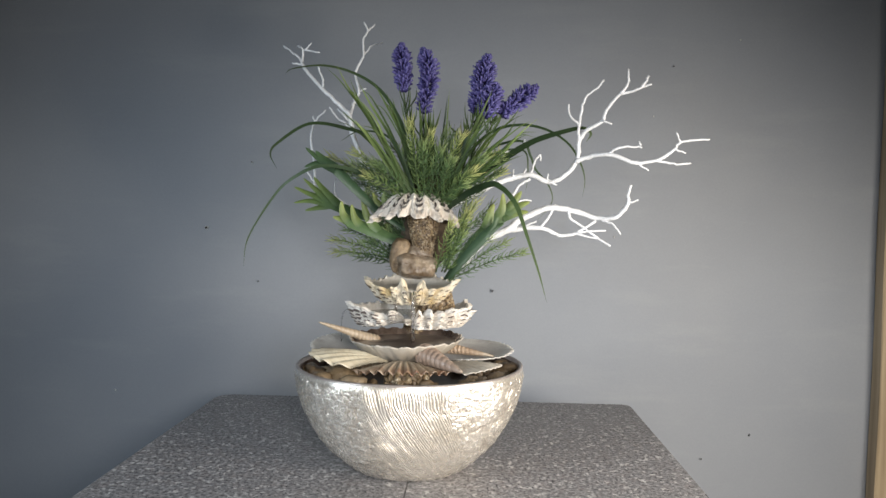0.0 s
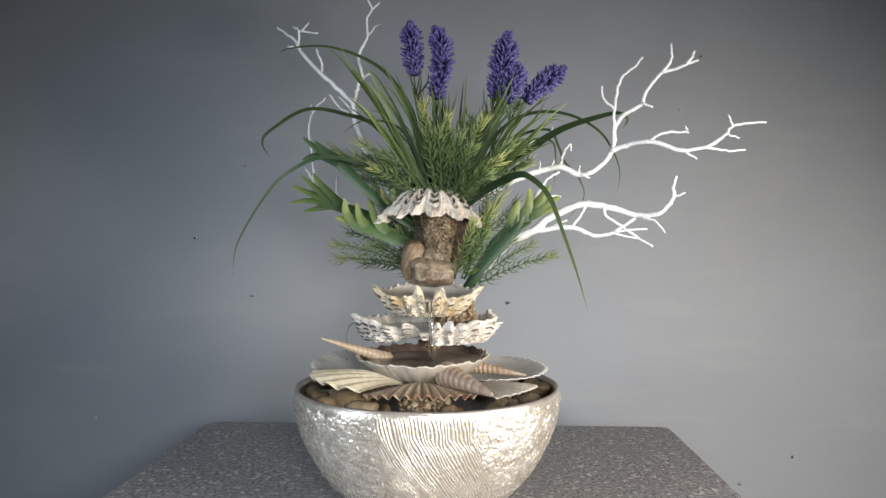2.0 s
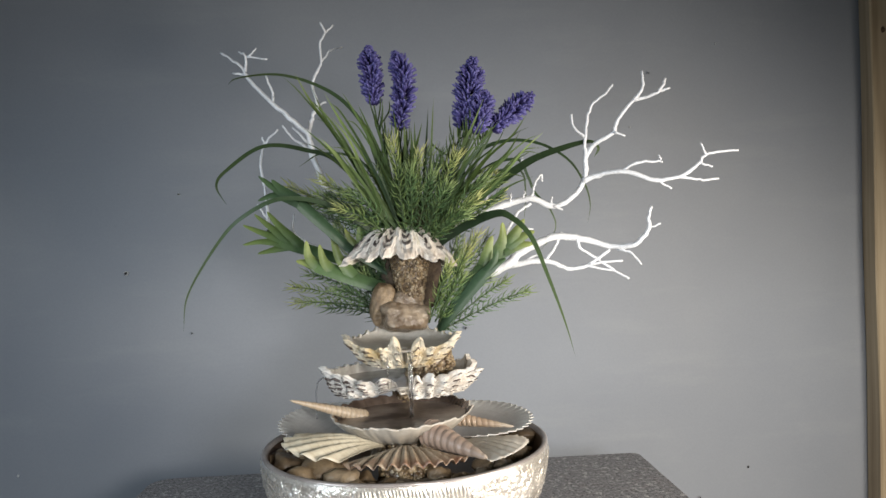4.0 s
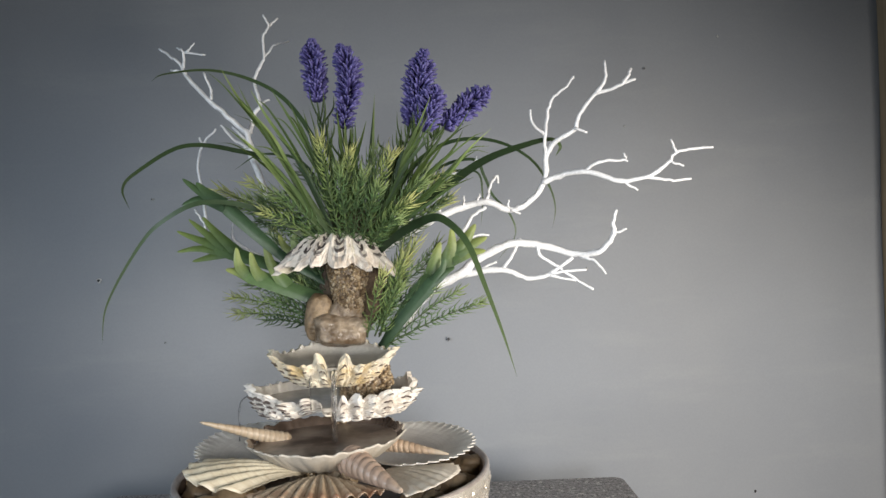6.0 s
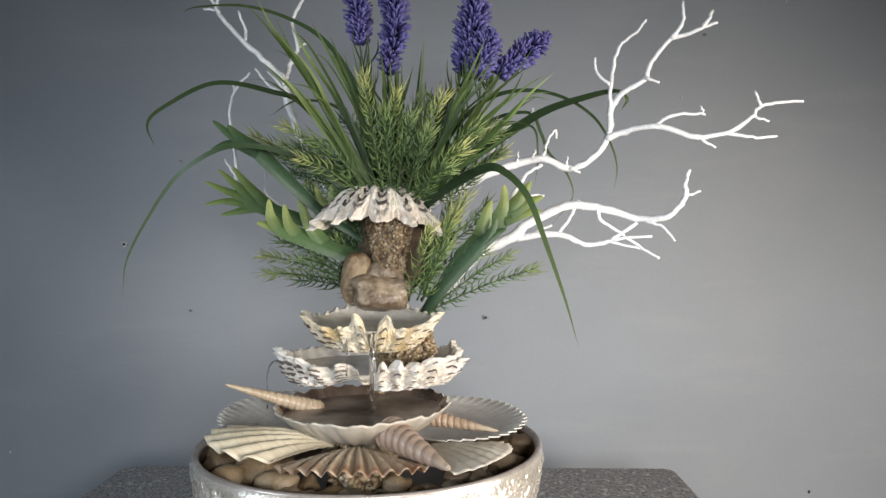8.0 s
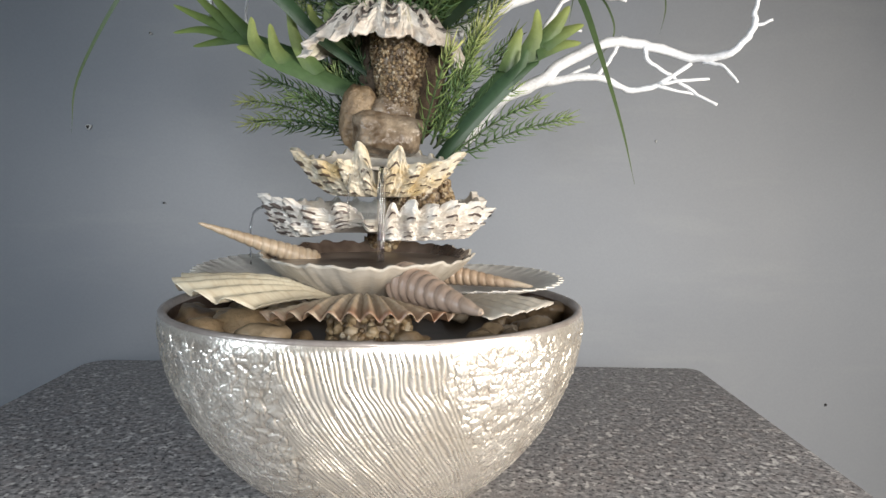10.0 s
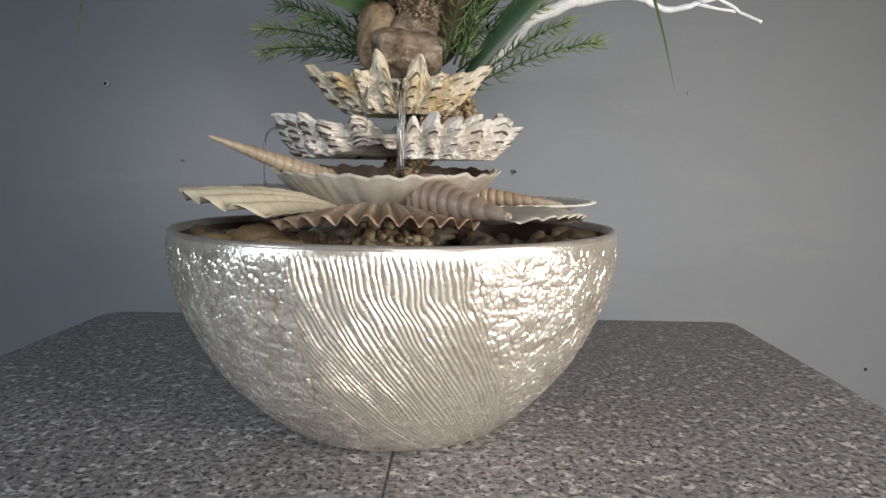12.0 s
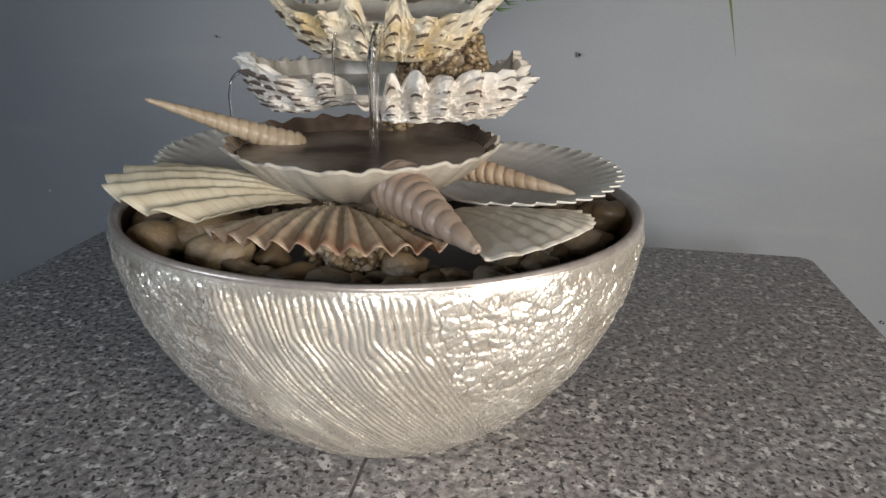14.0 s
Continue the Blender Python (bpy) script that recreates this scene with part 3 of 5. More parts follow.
# pebbles round the foot of the fountain
rng = np.random.default_rng(12)
spots = [(-0.172, 0.972, 0.019), (-0.148, 0.930, 0.017), (-0.128, 0.945, 0.021), (-0.10, 0.915, 0.015), (-0.083, 0.903, 0.010), (0.013, 0.925, 0.012), (0.036, 0.905, 0.009), (-0.155, 0.985, 0.018),
         (-0.066, 0.897, 0.009), (-0.115, 0.965, 0.016), (0.14, 1.045, 0.016), (0.118, 0.985, 0.014), (0.092, 0.945, 0.011), (0.065, 0.915, 0.010), (0.128, 1.07, 0.015), (-0.19, 1.01, 0.014)]
for k in range(84):
    a, r = rng.uniform(-math.pi, math.pi), rng.uniform(0.56, 0.86)
    px, py, _ = bowl_place(np.array(a), r, 0)
    spots.append((float(px), float(py), float(rng.uniform(0.007, 0.014))))
for n, (px, py, r) in enumerate(spots):
    v, fs = ico_pebble(rng, (r * rng.uniform(0.9, 1.3), r * rng.uniform(0.8, 1.1), r * rng.uniform(0.65, 0.95)), 0.45, 3)
    z = 0.941 + r * 0.5 + (0.006 if n < 16 else 0)
    tagged(mesh_object("pebble", v + np.array((px, py, z)), fs, PEBBLE, at=(px, py, z)), "wet brown river pebble lying in the bowl", "pebble", "pebbles in the bowl")


# ---------------------------------------------------------------- shells
def two_part_shell(name, label, at, v, faces, which, mat, inner, attrs, group="water shells of the fountain"):
    """The ribbed outside and the smooth lining of a valve, as parts of one shell."""
    top = thing(name, at, label, "seashell", group)
    v = np.asarray(v)
    for pick, part_name, m in ((0, "ribbed_face", mat), (1, "smooth_face", inner)):
        fs = [f for f, w in zip(faces, which) if w == pick]
        used = sorted({i for f in fs for i in f})
        at_new = {old: i for i, old in enumerate(used)}
        mesh_object(part_name, v[used], [[at_new[i] for i in f] for f in fs], m, top, attrs={k: np.asarray(a)[used] for k, a in attrs.items()})
    return top


def scallop(name, label, hinge, yaw, pitch, roll, length, half, ribs, dome, mat, hollow_up=False, amp=0.0022, inner=None, seed=0, fall=0.13):
    """A fan of ribs from the hinge; the margin is scalloped. yaw 0 points to +x."""
    rng = np.random.default_rng(seed)
    nt, ns = ribs * 10 + 1, 26
    th = np.linspace(-half, half, nt)
    s = np.linspace(0.03, 1, ns)
    S, A = np.meshgrid(s, th, indexing="ij")
    t = A / half
    ribwave = 2 * np.abs(np.cos(np.pi * ribs * t * (1 + 0.06 * t) / 2)) ** 1.4 - 1
    edge = 1 - fall * t ** 2 - 0.05 * t ** 6 + (0.02 * ribwave + 0.012 * value_noise(t * 9 + seed, S * 0, seed)) * S ** (40 if hollow_up else 9)
    rad = length * S * edge
    body = dome * (np.sin(np.pi * np.clip(S, 0, 1) ** 0.75 * 0.78)) * (1 - 0.75 * t ** 2)
    if hollow_up:
        body = dome * np.sin(np.pi * S ** 0.8) * (1 - 0.6 * t ** 2)
    ridge = amp * np.clip(S, 0, 1) ** 0.8 * (0.55 + 0.45 * S) * ribwave
    grow = 0.00035 * np.sin(S * 46 + 1.3 * np.sin(A * 5))
    z = body + ridge + grow + 0.003 * (value_noise(t * 2.5, S * 2.5, seed + 2) - 0.5) * S
    thick = 0.0011 + 0.0010 * (1 - S)
    up = np.stack([rad * np.cos(A), rad * np.sin(A), z], -1)
    dn = np.stack([rad * np.cos(A), rad * np.sin(A), z - thick], -1)
    if hollow_up:
        up[..., 2] *= -1
        dn[..., 2] *= -1
    q = grid_faces(ns, nt, False)
    k = ns * nt
    loop = [j for j in range(nt)] + [i * nt + nt - 1 for i in range(1, ns)] + [(ns - 1) * nt + j for j in range(nt - 2, -1, -1)] + [i * nt for i in range(ns - 2, 0, -1)]
    faces = q + [tuple(i + k for i in reversed(f)) for f in q] + [(b, a, a + k, b + k) for a, b in zip(loop, loop[1:] + loop[:1])]
    v = np.vstack([up.reshape(-1, 3), dn.reshape(-1, 3)])
    m = np.array(pose(*hinge) @ pose(0, 0, 0, 0, 0, yaw) @ pose(0, 0, 0, 0, -pitch, 0) @ pose(0, 0, 0, roll, 0, 0))
    v = v @ m[:3, :3].T + m[:3, 3]
    along = np.tile(S.reshape(-1), 2)
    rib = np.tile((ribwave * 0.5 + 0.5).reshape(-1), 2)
    which = [0] * len(q) + [1] * len(q) + [0] * len(loop)
    return two_part_shell(name, label, hinge, v, faces, which, mat, inner or mat, {"along": along, "rib": rib}, "scallop shells round the bowl")


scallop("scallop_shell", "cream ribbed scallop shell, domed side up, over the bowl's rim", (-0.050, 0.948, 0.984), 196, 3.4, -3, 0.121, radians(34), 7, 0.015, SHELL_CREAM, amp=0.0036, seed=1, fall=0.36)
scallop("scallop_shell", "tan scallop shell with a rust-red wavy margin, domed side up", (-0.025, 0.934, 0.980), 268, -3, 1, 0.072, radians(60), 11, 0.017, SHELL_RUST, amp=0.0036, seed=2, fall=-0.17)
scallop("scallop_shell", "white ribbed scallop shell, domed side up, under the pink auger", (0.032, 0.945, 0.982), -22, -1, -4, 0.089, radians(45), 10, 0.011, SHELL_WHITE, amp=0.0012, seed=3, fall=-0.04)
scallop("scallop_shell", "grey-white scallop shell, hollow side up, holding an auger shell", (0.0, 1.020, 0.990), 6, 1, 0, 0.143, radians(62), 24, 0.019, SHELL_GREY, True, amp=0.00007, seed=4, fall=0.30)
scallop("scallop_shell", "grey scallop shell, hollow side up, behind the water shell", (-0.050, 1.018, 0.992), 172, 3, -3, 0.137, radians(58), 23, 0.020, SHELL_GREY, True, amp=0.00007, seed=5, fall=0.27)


def dish_shell(name, label, centre, a, b, turn, z_rim, z_low, ribs, mat, inner, slope=0.0):
    """A scallop valve as a round dish, ribbed outside, with a finely toothed rim."""
    nt, ns = 260, 22
    th = np.linspace(0, 2 * np.pi, nt, endpoint=False)
    s = np.linspace(0, 1, ns)
    S, A = np.meshgrid(s, th, indexing="ij")
    ribw = np.cos(ribs * A)
    tooth = 0.014 * ribw + 0.02 * value_noise(A * 5, A * 0, 3) + 0.016 * (value_noise(A * 21, A * 0, 9) - 0.5)
    r = (0.16 + 0.84 * S ** 0.62) * (1 + tooth * S)
    x, y = a * r * np.cos(A), b * r * np.sin(A)
    z = z_low + (z_rim - z_low) * S ** 1.5 + 0.0012 * ribw * np.sin(np.pi * S * 0.75) + (0.0022 * (value_noise(A * 4, A * 0, 7) - 0.5) + 0.0022 * (value_noise(A * 19, A * 0, 13) - 0.5)) * S
    z = z + slope * y
    c, d = math.cos(turn), math.sin(turn)
    out = np.stack([centre[0] + x * c - y * d, centre[1] + x * d + y * c, z], -1).reshape(-1, 3)
    k = 0.978
    zin = z + 0.0012 + 0.0018 * (1 - S)
    zin[-1] = z[-1] + 0.0004
    ins = np.stack([centre[0] + k * (x * c - y * d), centre[1] + k * (x * d + y * c), zin], -1).reshape(-1, 3)
    q = grid_faces(ns, nt, True)
    n = ns * nt
    top = [((ns - 1) * nt + j, (ns - 1) * nt + (j + 1) % nt, n + (ns - 1) * nt + (j + 1) % nt, n + (ns - 1) * nt + j) for j in range(nt)]
    faces = q + top + [tuple(i + n for i in reversed(f)) for f in q] + [tuple(range(nt - 1, -1, -1)), tuple(n + j for j in range(nt))]
    which = [0] * (len(q) + nt) + [1] * len(q) + [0, 1]
    return two_part_shell(name, label, (centre[0], centre[1], z_low), np.vstack([out, ins]), faces, which, mat, inner, {"along": np.tile(S.reshape(-1), 2), "rib": np.tile((ribw * 0.5 + 0.5).reshape(-1), 2)})


DISH_TURN = radians(13)
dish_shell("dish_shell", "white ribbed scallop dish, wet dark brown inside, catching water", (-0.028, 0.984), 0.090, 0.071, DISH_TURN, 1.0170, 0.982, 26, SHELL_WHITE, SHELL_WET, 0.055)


def fluted_clam(name, label, centre, a, b, turn, z_rim, z_low, folds, mat, inner, foot, ruffle, spike, frill, rows, seed, notch=None, gap=0.10, lifts=(), floor=0.5, sag=0.0, back=0.0, bend=1.15, flip=False, tilt=(0, 0), spotty=None, crown=0.0):
    """A giant-clam valve: upright folds with stacked scales, a wavy margin, a smooth hollow. Angles run from +x; the front is at 270 degrees."""
    nt, ns = 900, 80
    th = np.linspace(0, 2 * np.pi, nt, endpoint=False)
    s = np.concatenate([[-0.30, -0.15, -0.05], np.linspace(0, 1, ns - 3)])
    S, A = np.meshgrid(s, th, indexing="ij")
    U = np.clip(S, 0, 1)
    frontal = 1.0 if flip else 0.10 + 0.90 * np.clip(-np.sin(A) * 1.6 + 0.75, 0, 1)
    warp = (A + 0.10 * np.sin(2 * A + seed) + 0.05 * np.sin(5 * A + 2 * seed)) * folds / (2 * np.pi) + 0.14 * (value_noise(A * 5, U * 3, seed + 21) - 0.5)
    number = np.floor(warp)
    off = warp - number - 0.5
    column = np.cos(np.pi * off) ** 2
    luck = value_noise(number * 1.7 + 0.5, U * 0, seed + 3)
    # scales stacked up each fold, each a small overhanging lip that sags at its middle
    pace = U * rows * (0.9 + 0.25 * luck) + 3.0 * luck - 0.55 * np.cos(np.pi * off) + 0.5 * (value_noise(A * 12, U * 5, seed + 4) - 0.5)
    step = pace % 1.0
    size = 0.3 + 1.1 * value_noise(number * 3.1, np.floor(pace) * 1.3, seed + 5)
    lip = step ** 1.6 * (1 - np.clip((step - 0.82) / 0.18, 0, 1))
    scale = frill * lip * (0.25 + 0.75 * column) * np.clip(U * 4, 0, 1) * size
    rough = 0.0056 * (value_noise(A * 18, U * 6, seed + 6) - 0.5) + 0.0024 * (value_noise(A * 60, U * 22, seed + 7) - 0.5)
    wide = np.where(S >= 0, foot + (1 - foot) * U ** 0.75, np.maximum(foot * (1 + S * 2.4), 0.1))
    push = (ruffle * (2 * column - 1) * (0.35 + 0.65 * U) + scale + rough) * frontal * (S >= 0)
    x, y = (a * wide + push) * np.cos(A), (b * wide + push) * np.sin(A)
    y = y + back * (1 - U) ** 1.2 * np.clip(0.35 - np.sin(A), 0, 1)
    peak = spike * ((0.35 + 0.9 * luck) * (column ** 0.5 - 0.40) + 0.30 * (value_noise(A * 24, U * 0, seed + 11) - 0.5)) * U ** 3 * frontal
    teeth = 0 if flip else U ** 10 * 0.0042 * np.clip(np.sin(A) + 0.15, 0, 1) ** 0.5 * np.clip(np.sin(A * 30 + seed), 0, 1) ** 2
    z = (z_rim - z_low) * U ** bend + peak + teeth + scale * 0.3 + np.where(S < 0, 0.004 + 0.004 * S, 0)
    if crown:
        z = z + crown * (column - 0.5) * np.sin(np.pi * U ** 0.9 * 0.95)
    k = 1 - 0.055 * U
    push_in = ruffle * 0.8 * (2 * column - 1) * U ** 2 * frontal
    xi, yi = (a * wide + push_in) * k * np.cos(A), (b * wide + push_in) * k * np.sin(A)
    zin = np.maximum(z + 0.0030 * (1 - 0.92 * U) - scale * 0.3, floor * (z_rim - z_low)) if not flip else z + 0.0030 * (1 - 0.92 * U) - crown * 0.5 * (column - 0.5) * np.sin(np.pi * U ** 0.9 * 0.95)
    if notch is not None:
        side = (A - notch + np.pi) % (2 * np.pi) - np.pi
        cut = np.exp(-(side / gap) ** 4)
        drop = ((z_rim - z_low) * 0.72 * U ** 1.5 + peak) * cut
        z, zin = z - drop, zin - drop
        # the wall left of the gap lifts off the dish and curls in
        lifted = sag * np.exp(-((side + 0.10) / 0.42) ** 2) * (side < 0.06) * (1 - U) ** 0.8
        z = z + lifted
        draw = 1 - 0.24 * np.exp(-(side / (gap * 1.5)) ** 2) * (0.4 + 0.6 * U)
        x, y, xi, yi = x * draw, y * draw, xi * draw, yi * draw
    for angle, width, up, out in lifts:
        near = np.exp(-(((A - radians(angle) + np.pi) % (2 * np.pi) - np.pi) / radians(width)) ** 2)
        z, zin = z + up * near * U ** 2, zin + up * near * U ** 2
        grow = 1 + out * near * U ** 2
        x, y, xi, yi = x * grow, y * grow, xi * grow, yi * grow
    # dark flecks: short bars under the lips, thick in some stretches and thin arcs in others
    heavy = np.ones_like(A) if spotty is None else np.exp(-(((A - radians(spotty) + np.pi) % (2 * np.pi) - np.pi) / 0.75) ** 2)
    thick = 0.17 + 0.20 * heavy
    mark = np.clip((1 - np.abs(step - 0.80) / thick) * 2.0, 0, 1) * np.clip(column * 3.4 - 1.5, 0, 1) * (0.62 + 0.5 * heavy) * (size > 0.62 - 0.3 * heavy)
    out = np.stack([x, y, z], -1).reshape(-1, 3)
    ins = np.stack([xi, yi, zin], -1).reshape(-1, 3)
    q = grid_faces(ns, nt, True)
    n = ns * nt
    top = [((ns - 1) * nt + j, (ns - 1) * nt + (j + 1) % nt, n + (ns - 1) * nt + (j + 1) % nt, n + (ns - 1) * nt + j) for j in range(nt)]
    faces = q + top + [tuple(i + n for i in reversed(f)) for f in q[3 * nt:]] + [tuple(range(nt - 1, -1, -1)), tuple(n + 3 * nt + j for j in range(nt))]
    which = [0] * (len(q) + nt) + [1] * (len(q) - 3 * nt) + [0, 1]
    v = np.vstack([out, ins])
    if flip:
        v[:, 2] *= -1
        faces = [tuple(reversed(f)) for f in faces]
    m = np.array(pose(centre[0], centre[1], z_low, tilt[0], tilt[1], math.degrees(turn)))
    v = v @ m[:3, :3].T + m[:3, 3]
    return two_part_shell(name, label, (centre[0], centre[1], z_low), v, faces, which, mat, inner, {"along": np.tile(U.reshape(-1), 2), "mark": np.tile(mark.reshape(-1), 2)})


fluted_clam("clam_shell", "large white clam shell with brown spots and wavy upright folds", (-0.028, 1.043), 0.100, 0.068, radians(0), 1.056, 1.0265, 25, CLAM_SPOT, CLAM_IN, 0.86, 0.0054, 0.0115, 0.0062, 5.4, 3, notch=radians(273), gap=0.13, lifts=((352, 11, -0.006, 0.06), (18, 12, 0.009, 0.02), (322, 10, 0.004, 0.0), (184, 12, 0.006, 0.04), (245, 12, -0.004, 0)), floor=0.62, sag=0.012, back=0.010, spotty=215)
fluted_clam("clam_shell", "clam shell with tall yellow-tinged points and dark flecks, full of water", (-0.025, 1.040), 0.074, 0.056, radians(0), 1.092, 1.064, 20, CLAM_GOLD, CLAM_IN, 0.50, 0.0046, 0.0062, 0.0044, 4.6, 8, notch=radians(274), gap=0.10, lifts=((261, 6.5, 0.016, 0.06), (287, 6, 0.012, 0.05), (187, 24, 0.012, 0.04), (353, 24, 0.010, 0.04), (90, 55, 0.018, 0)), floor=1.0, spotty=200)
fluted_clam("clam_shell", "upturned clam shell with dark bands across its ribs, capping the column", (-0.021, 1.092), 0.074, 0.056, radians(-5), 1.294, 1.248, 17, CLAM_BAND, CLAM_LIP, 0.16, 0.0055, 0.0090, 0.0056, 5.0, 5, bend=1.75, flip=True, tilt=(-9, 2), crown=0.011, lifts=((186, 16, 0.004, 0.06),))


def auger(label, tip, base, r, mat, whorls, seed):
    """A long spiral shell: whorls with a rounded outline, narrowing to the tip."""
    rng = np.random.default_rng(seed)
    p0, p1 = np.array(base), np.array(tip)
    axis = (p1 - p0) / np.linalg.norm(p1 - p0)
    a = np.cross(axis, (0, 0, 1))
    a /= np.linalg.norm(a)
    b = np.cross(a, axis)
    nu, nv = 150, 28
    verts, along, rib = [], [], []
    for i in range(nu):
        s = i / (nu - 1)
        for j in range(nv):
            t = 2 * math.pi * j / nv
            turn = (whorls * (1 - (1 - s) ** 1.35) * 1.0 + j / nv) % 1.0
            bulge = 1 + 0.15 * math.sin(math.pi * turn) ** 0.7 - 0.08
            rad = r * ((1 - s) ** 0.88 + 0.13) / 1.06 * bulge
            if s < 0.05:
                rad *= 0.35 + 0.65 * (s / 0.05) ** 0.5
            if s > 0.985:
                rad *= 0.55
            verts.append(tuple(p0 + (p1 - p0) * s + rad * (math.cos(t) * a + math.sin(t) * b)))
            along.append(s)
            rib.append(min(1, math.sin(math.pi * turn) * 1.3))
    faces = grid_faces(nu, nv, True) + [tuple(range(nv - 1, -1, -1)), tuple((nu - 1) * nv + j for j in range(nv))]
    ob = mesh_object("auger_shell", verts, faces, mat, at=tuple(base), attrs={"along": along, "rib": rib})
    return tagged(ob, label, "seashell", "auger shells of the fountain")


auger("slender tan auger shell pointing out over the water dish", (-0.163, 0.957, 1.042), (-0.072, 0.994, 1.0065), 0.0090, AUGER_TAN, 14, 1)
auger("fat pink banded auger shell leaning on a white scallop", (0.063, 0.868, 0.989), (0.002, 0.946, 0.999), 0.0165, AUGER_PINK, 9, 2)
auger("rust-brown auger shell with a pale tip lying in a scallop", (0.112, 0.971, 0.992), (0.028, 1.008, 0.998), 0.0094, AUGER_RUST, 12, 3)


# ---------------------------------------------------------------- the column of gravel and stones
def grain_skin(name, label, rings, count, size, seed, lo=0.0, hi=1.0):
    """A core of revolution (x, y, z, radius) with glued grains all over it."""
    rng = np.random.default_rng(seed)
    col = thing(name, rings[0][:3], label, "gravel column")
    core = Soup()
    zs = [q[2] for q in rings]
    n = 24
    vv, ff = [], []
    for x, y, z, r in rings:
        for j in range(n):
            t = 2 * math.pi * j / n
            vv.append((x + r * 0.93 * math.cos(t), y + r * 0.93 * math.sin(t), z))
    core.add(vv, grid_faces(len(rings), n, True) + [tuple(range(n - 1, -1, -1)), tuple((len(rings) - 1) * n + j for j in range(n))], [0] * len(vv))
    core.make("core", STONE_WET, col)
    s = Soup()
    shapes = [ico_pebble(rng, (1.0, rng.uniform(0.7, 1), rng.uniform(0.6, 0.95)), 0.45, 1) for _ in range(8)]
    for _ in range(count):
        z = rng.uniform(zs[0], zs[-1])
        x = np.interp(z, zs, [q[0] for q in rings])
        y = np.interp(z, zs, [q[1] for q in rings])
        r = np.interp(z, zs, [q[3] for q in rings])
        t = rng.uniform(math.pi * 0.95, math.pi * 2.05)
        sh, fs = shapes[rng.integers(8)]
        m = np.array(Euler(rng.uniform(0, 6.3, 3)).to_matrix())
        v = sh @ m.T * size * rng.uniform(0.6, 1.35) + np.array((x + r * math.cos(t), y + r * math.sin(t), z))
        s.add([tuple(q) for q in v], fs, [0] * len(v))
    ob = s.make("gravel", GRAIN, col, "tan gravel grains glued on")
    ob["kind"] = "stuff"
    return col


grain_skin("gravel_mound", "mound of glued gravel in the bowl, carrying the shells", [(-0.024, 0.965, 0.87, 0.050), (-0.024, 0.956, 0.93, 0.037), (-0.024, 0.958, 0.955, 0.032), (-0.026, 0.980, 0.982, 0.030)], 520, 0.0044, 5)
grain_skin("gravel_column", "column of glued tan gravel between the clam shells", [(-0.02, 1.066, 0.985, 0.020), (-0.02, 1.066, 1.022, 0.018), (0.006, 1.060, 1.046, 0.026), (0.014, 1.054, 1.058, 0.031), (0.010, 1.055, 1.080, 0.030)], 900, 0.0030, 6)
grain_skin("gravel_neck", "neck of fine sandy gravel under the banded clam shell", [(-0.010, 1.088, 1.146, 0.017), (-0.010, 1.088, 1.160, 0.019), (-0.010, 1.088, 1.185, 0.0235), (-0.010, 1.088, 1.205, 0.0275), (-0.012, 1.090, 1.240, 0.024)], 1100, 0.0020, 7)


def stone(name, label, at, radii, rough, mat, seed, turn=(0, 0, 0), square=0.0):
    v, fs = ico_pebble(np.random.default_rng(seed), radii, rough, 4)
    if square:
        k = np.array(radii)
        w = v / k
        w = np.sign(w) * np.abs(w) ** (1 - square)
        v = w * k
    m = np.array(pose(0, 0, 0, *turn))[:3, :3]
    return tagged(mesh_object(name, v @ m.T + np.array(at), fs, mat, at=at), label, "stone", "stones of the column")


stone("column_stone", "upright rounded tan stone at the side of the column", (-0.050, 1.090, 1.140), (0.018, 0.020, 0.032), 0.20, STONE, 21, (0, 6, 0), 0.16)
stone("column_stone", "broad wet grey-brown stone with a water-worn ledge", (-0.022, 1.084, 1.123), (0.037, 0.030, 0.022), 0.34, STONE_WET, 22, (0, 4, 8), 0.18)
stone("column_stone", "small dark wet stone wedged under the gravel neck", (-0.014, 1.088, 1.148), (0.024, 0.020, 0.013), 0.28, STONE_WET, 23, (0, 0, 0), 0.2)
stone("column_stone", "small grey stone under the scallop dish", (-0.045, 0.972, 0.970), (0.024, 0.018, 0.014), 0.28, STONE_WET, 24, (0, 0, 10), 0.1)
stone("column_stone", "small tan stone beside the pink auger", (0.004, 0.940, 0.982), (0.011, 0.011, 0.012), 0.22, STONE, 25)

# water standing in the shells and falling between them
def water_sheet(name, label, centre, a, b, turn, z, mat):
    t = np.linspace(0, 2 * np.pi, 64, endpoint=False)
    x, y = a * np.cos(t), b * np.sin(t)
    c, d = math.cos(turn), math.sin(turn)
    top = np.stack([centre[0] + x * c - y * d, centre[1] + x * d + y * c, np.full(64, z)], -1)
    ob = mesh_object(name, np.vstack([top, top - np.array((0, 0, 0.003))]), [tuple(range(64)), tuple(range(127, 63, -1))] + [(j, 64 + j, 64 + (j + 1) % 64, (j + 1) % 64) for j in range(64)], mat, smooth=False)
    return tagged(ob, label, "water", "water in the shells")


water_sheet("shell_water", "murky brown water filling the scallop dish", (-0.028, 0.984), 0.0815, 0.064, DISH_TURN, 1.0112, WATER_MURKY)
water_sheet("shell_water", "clear water standing in the large clam shell", (-0.028, 1.045), 0.089, 0.060, 0.0, 1.0455, WATER_PALE)
water_sheet("shell_water", "clear water brimming in the upper clam shell", (-0.025, 1.042), 0.064, 0.048, 0.0, 1.0905, WATER_PALE)


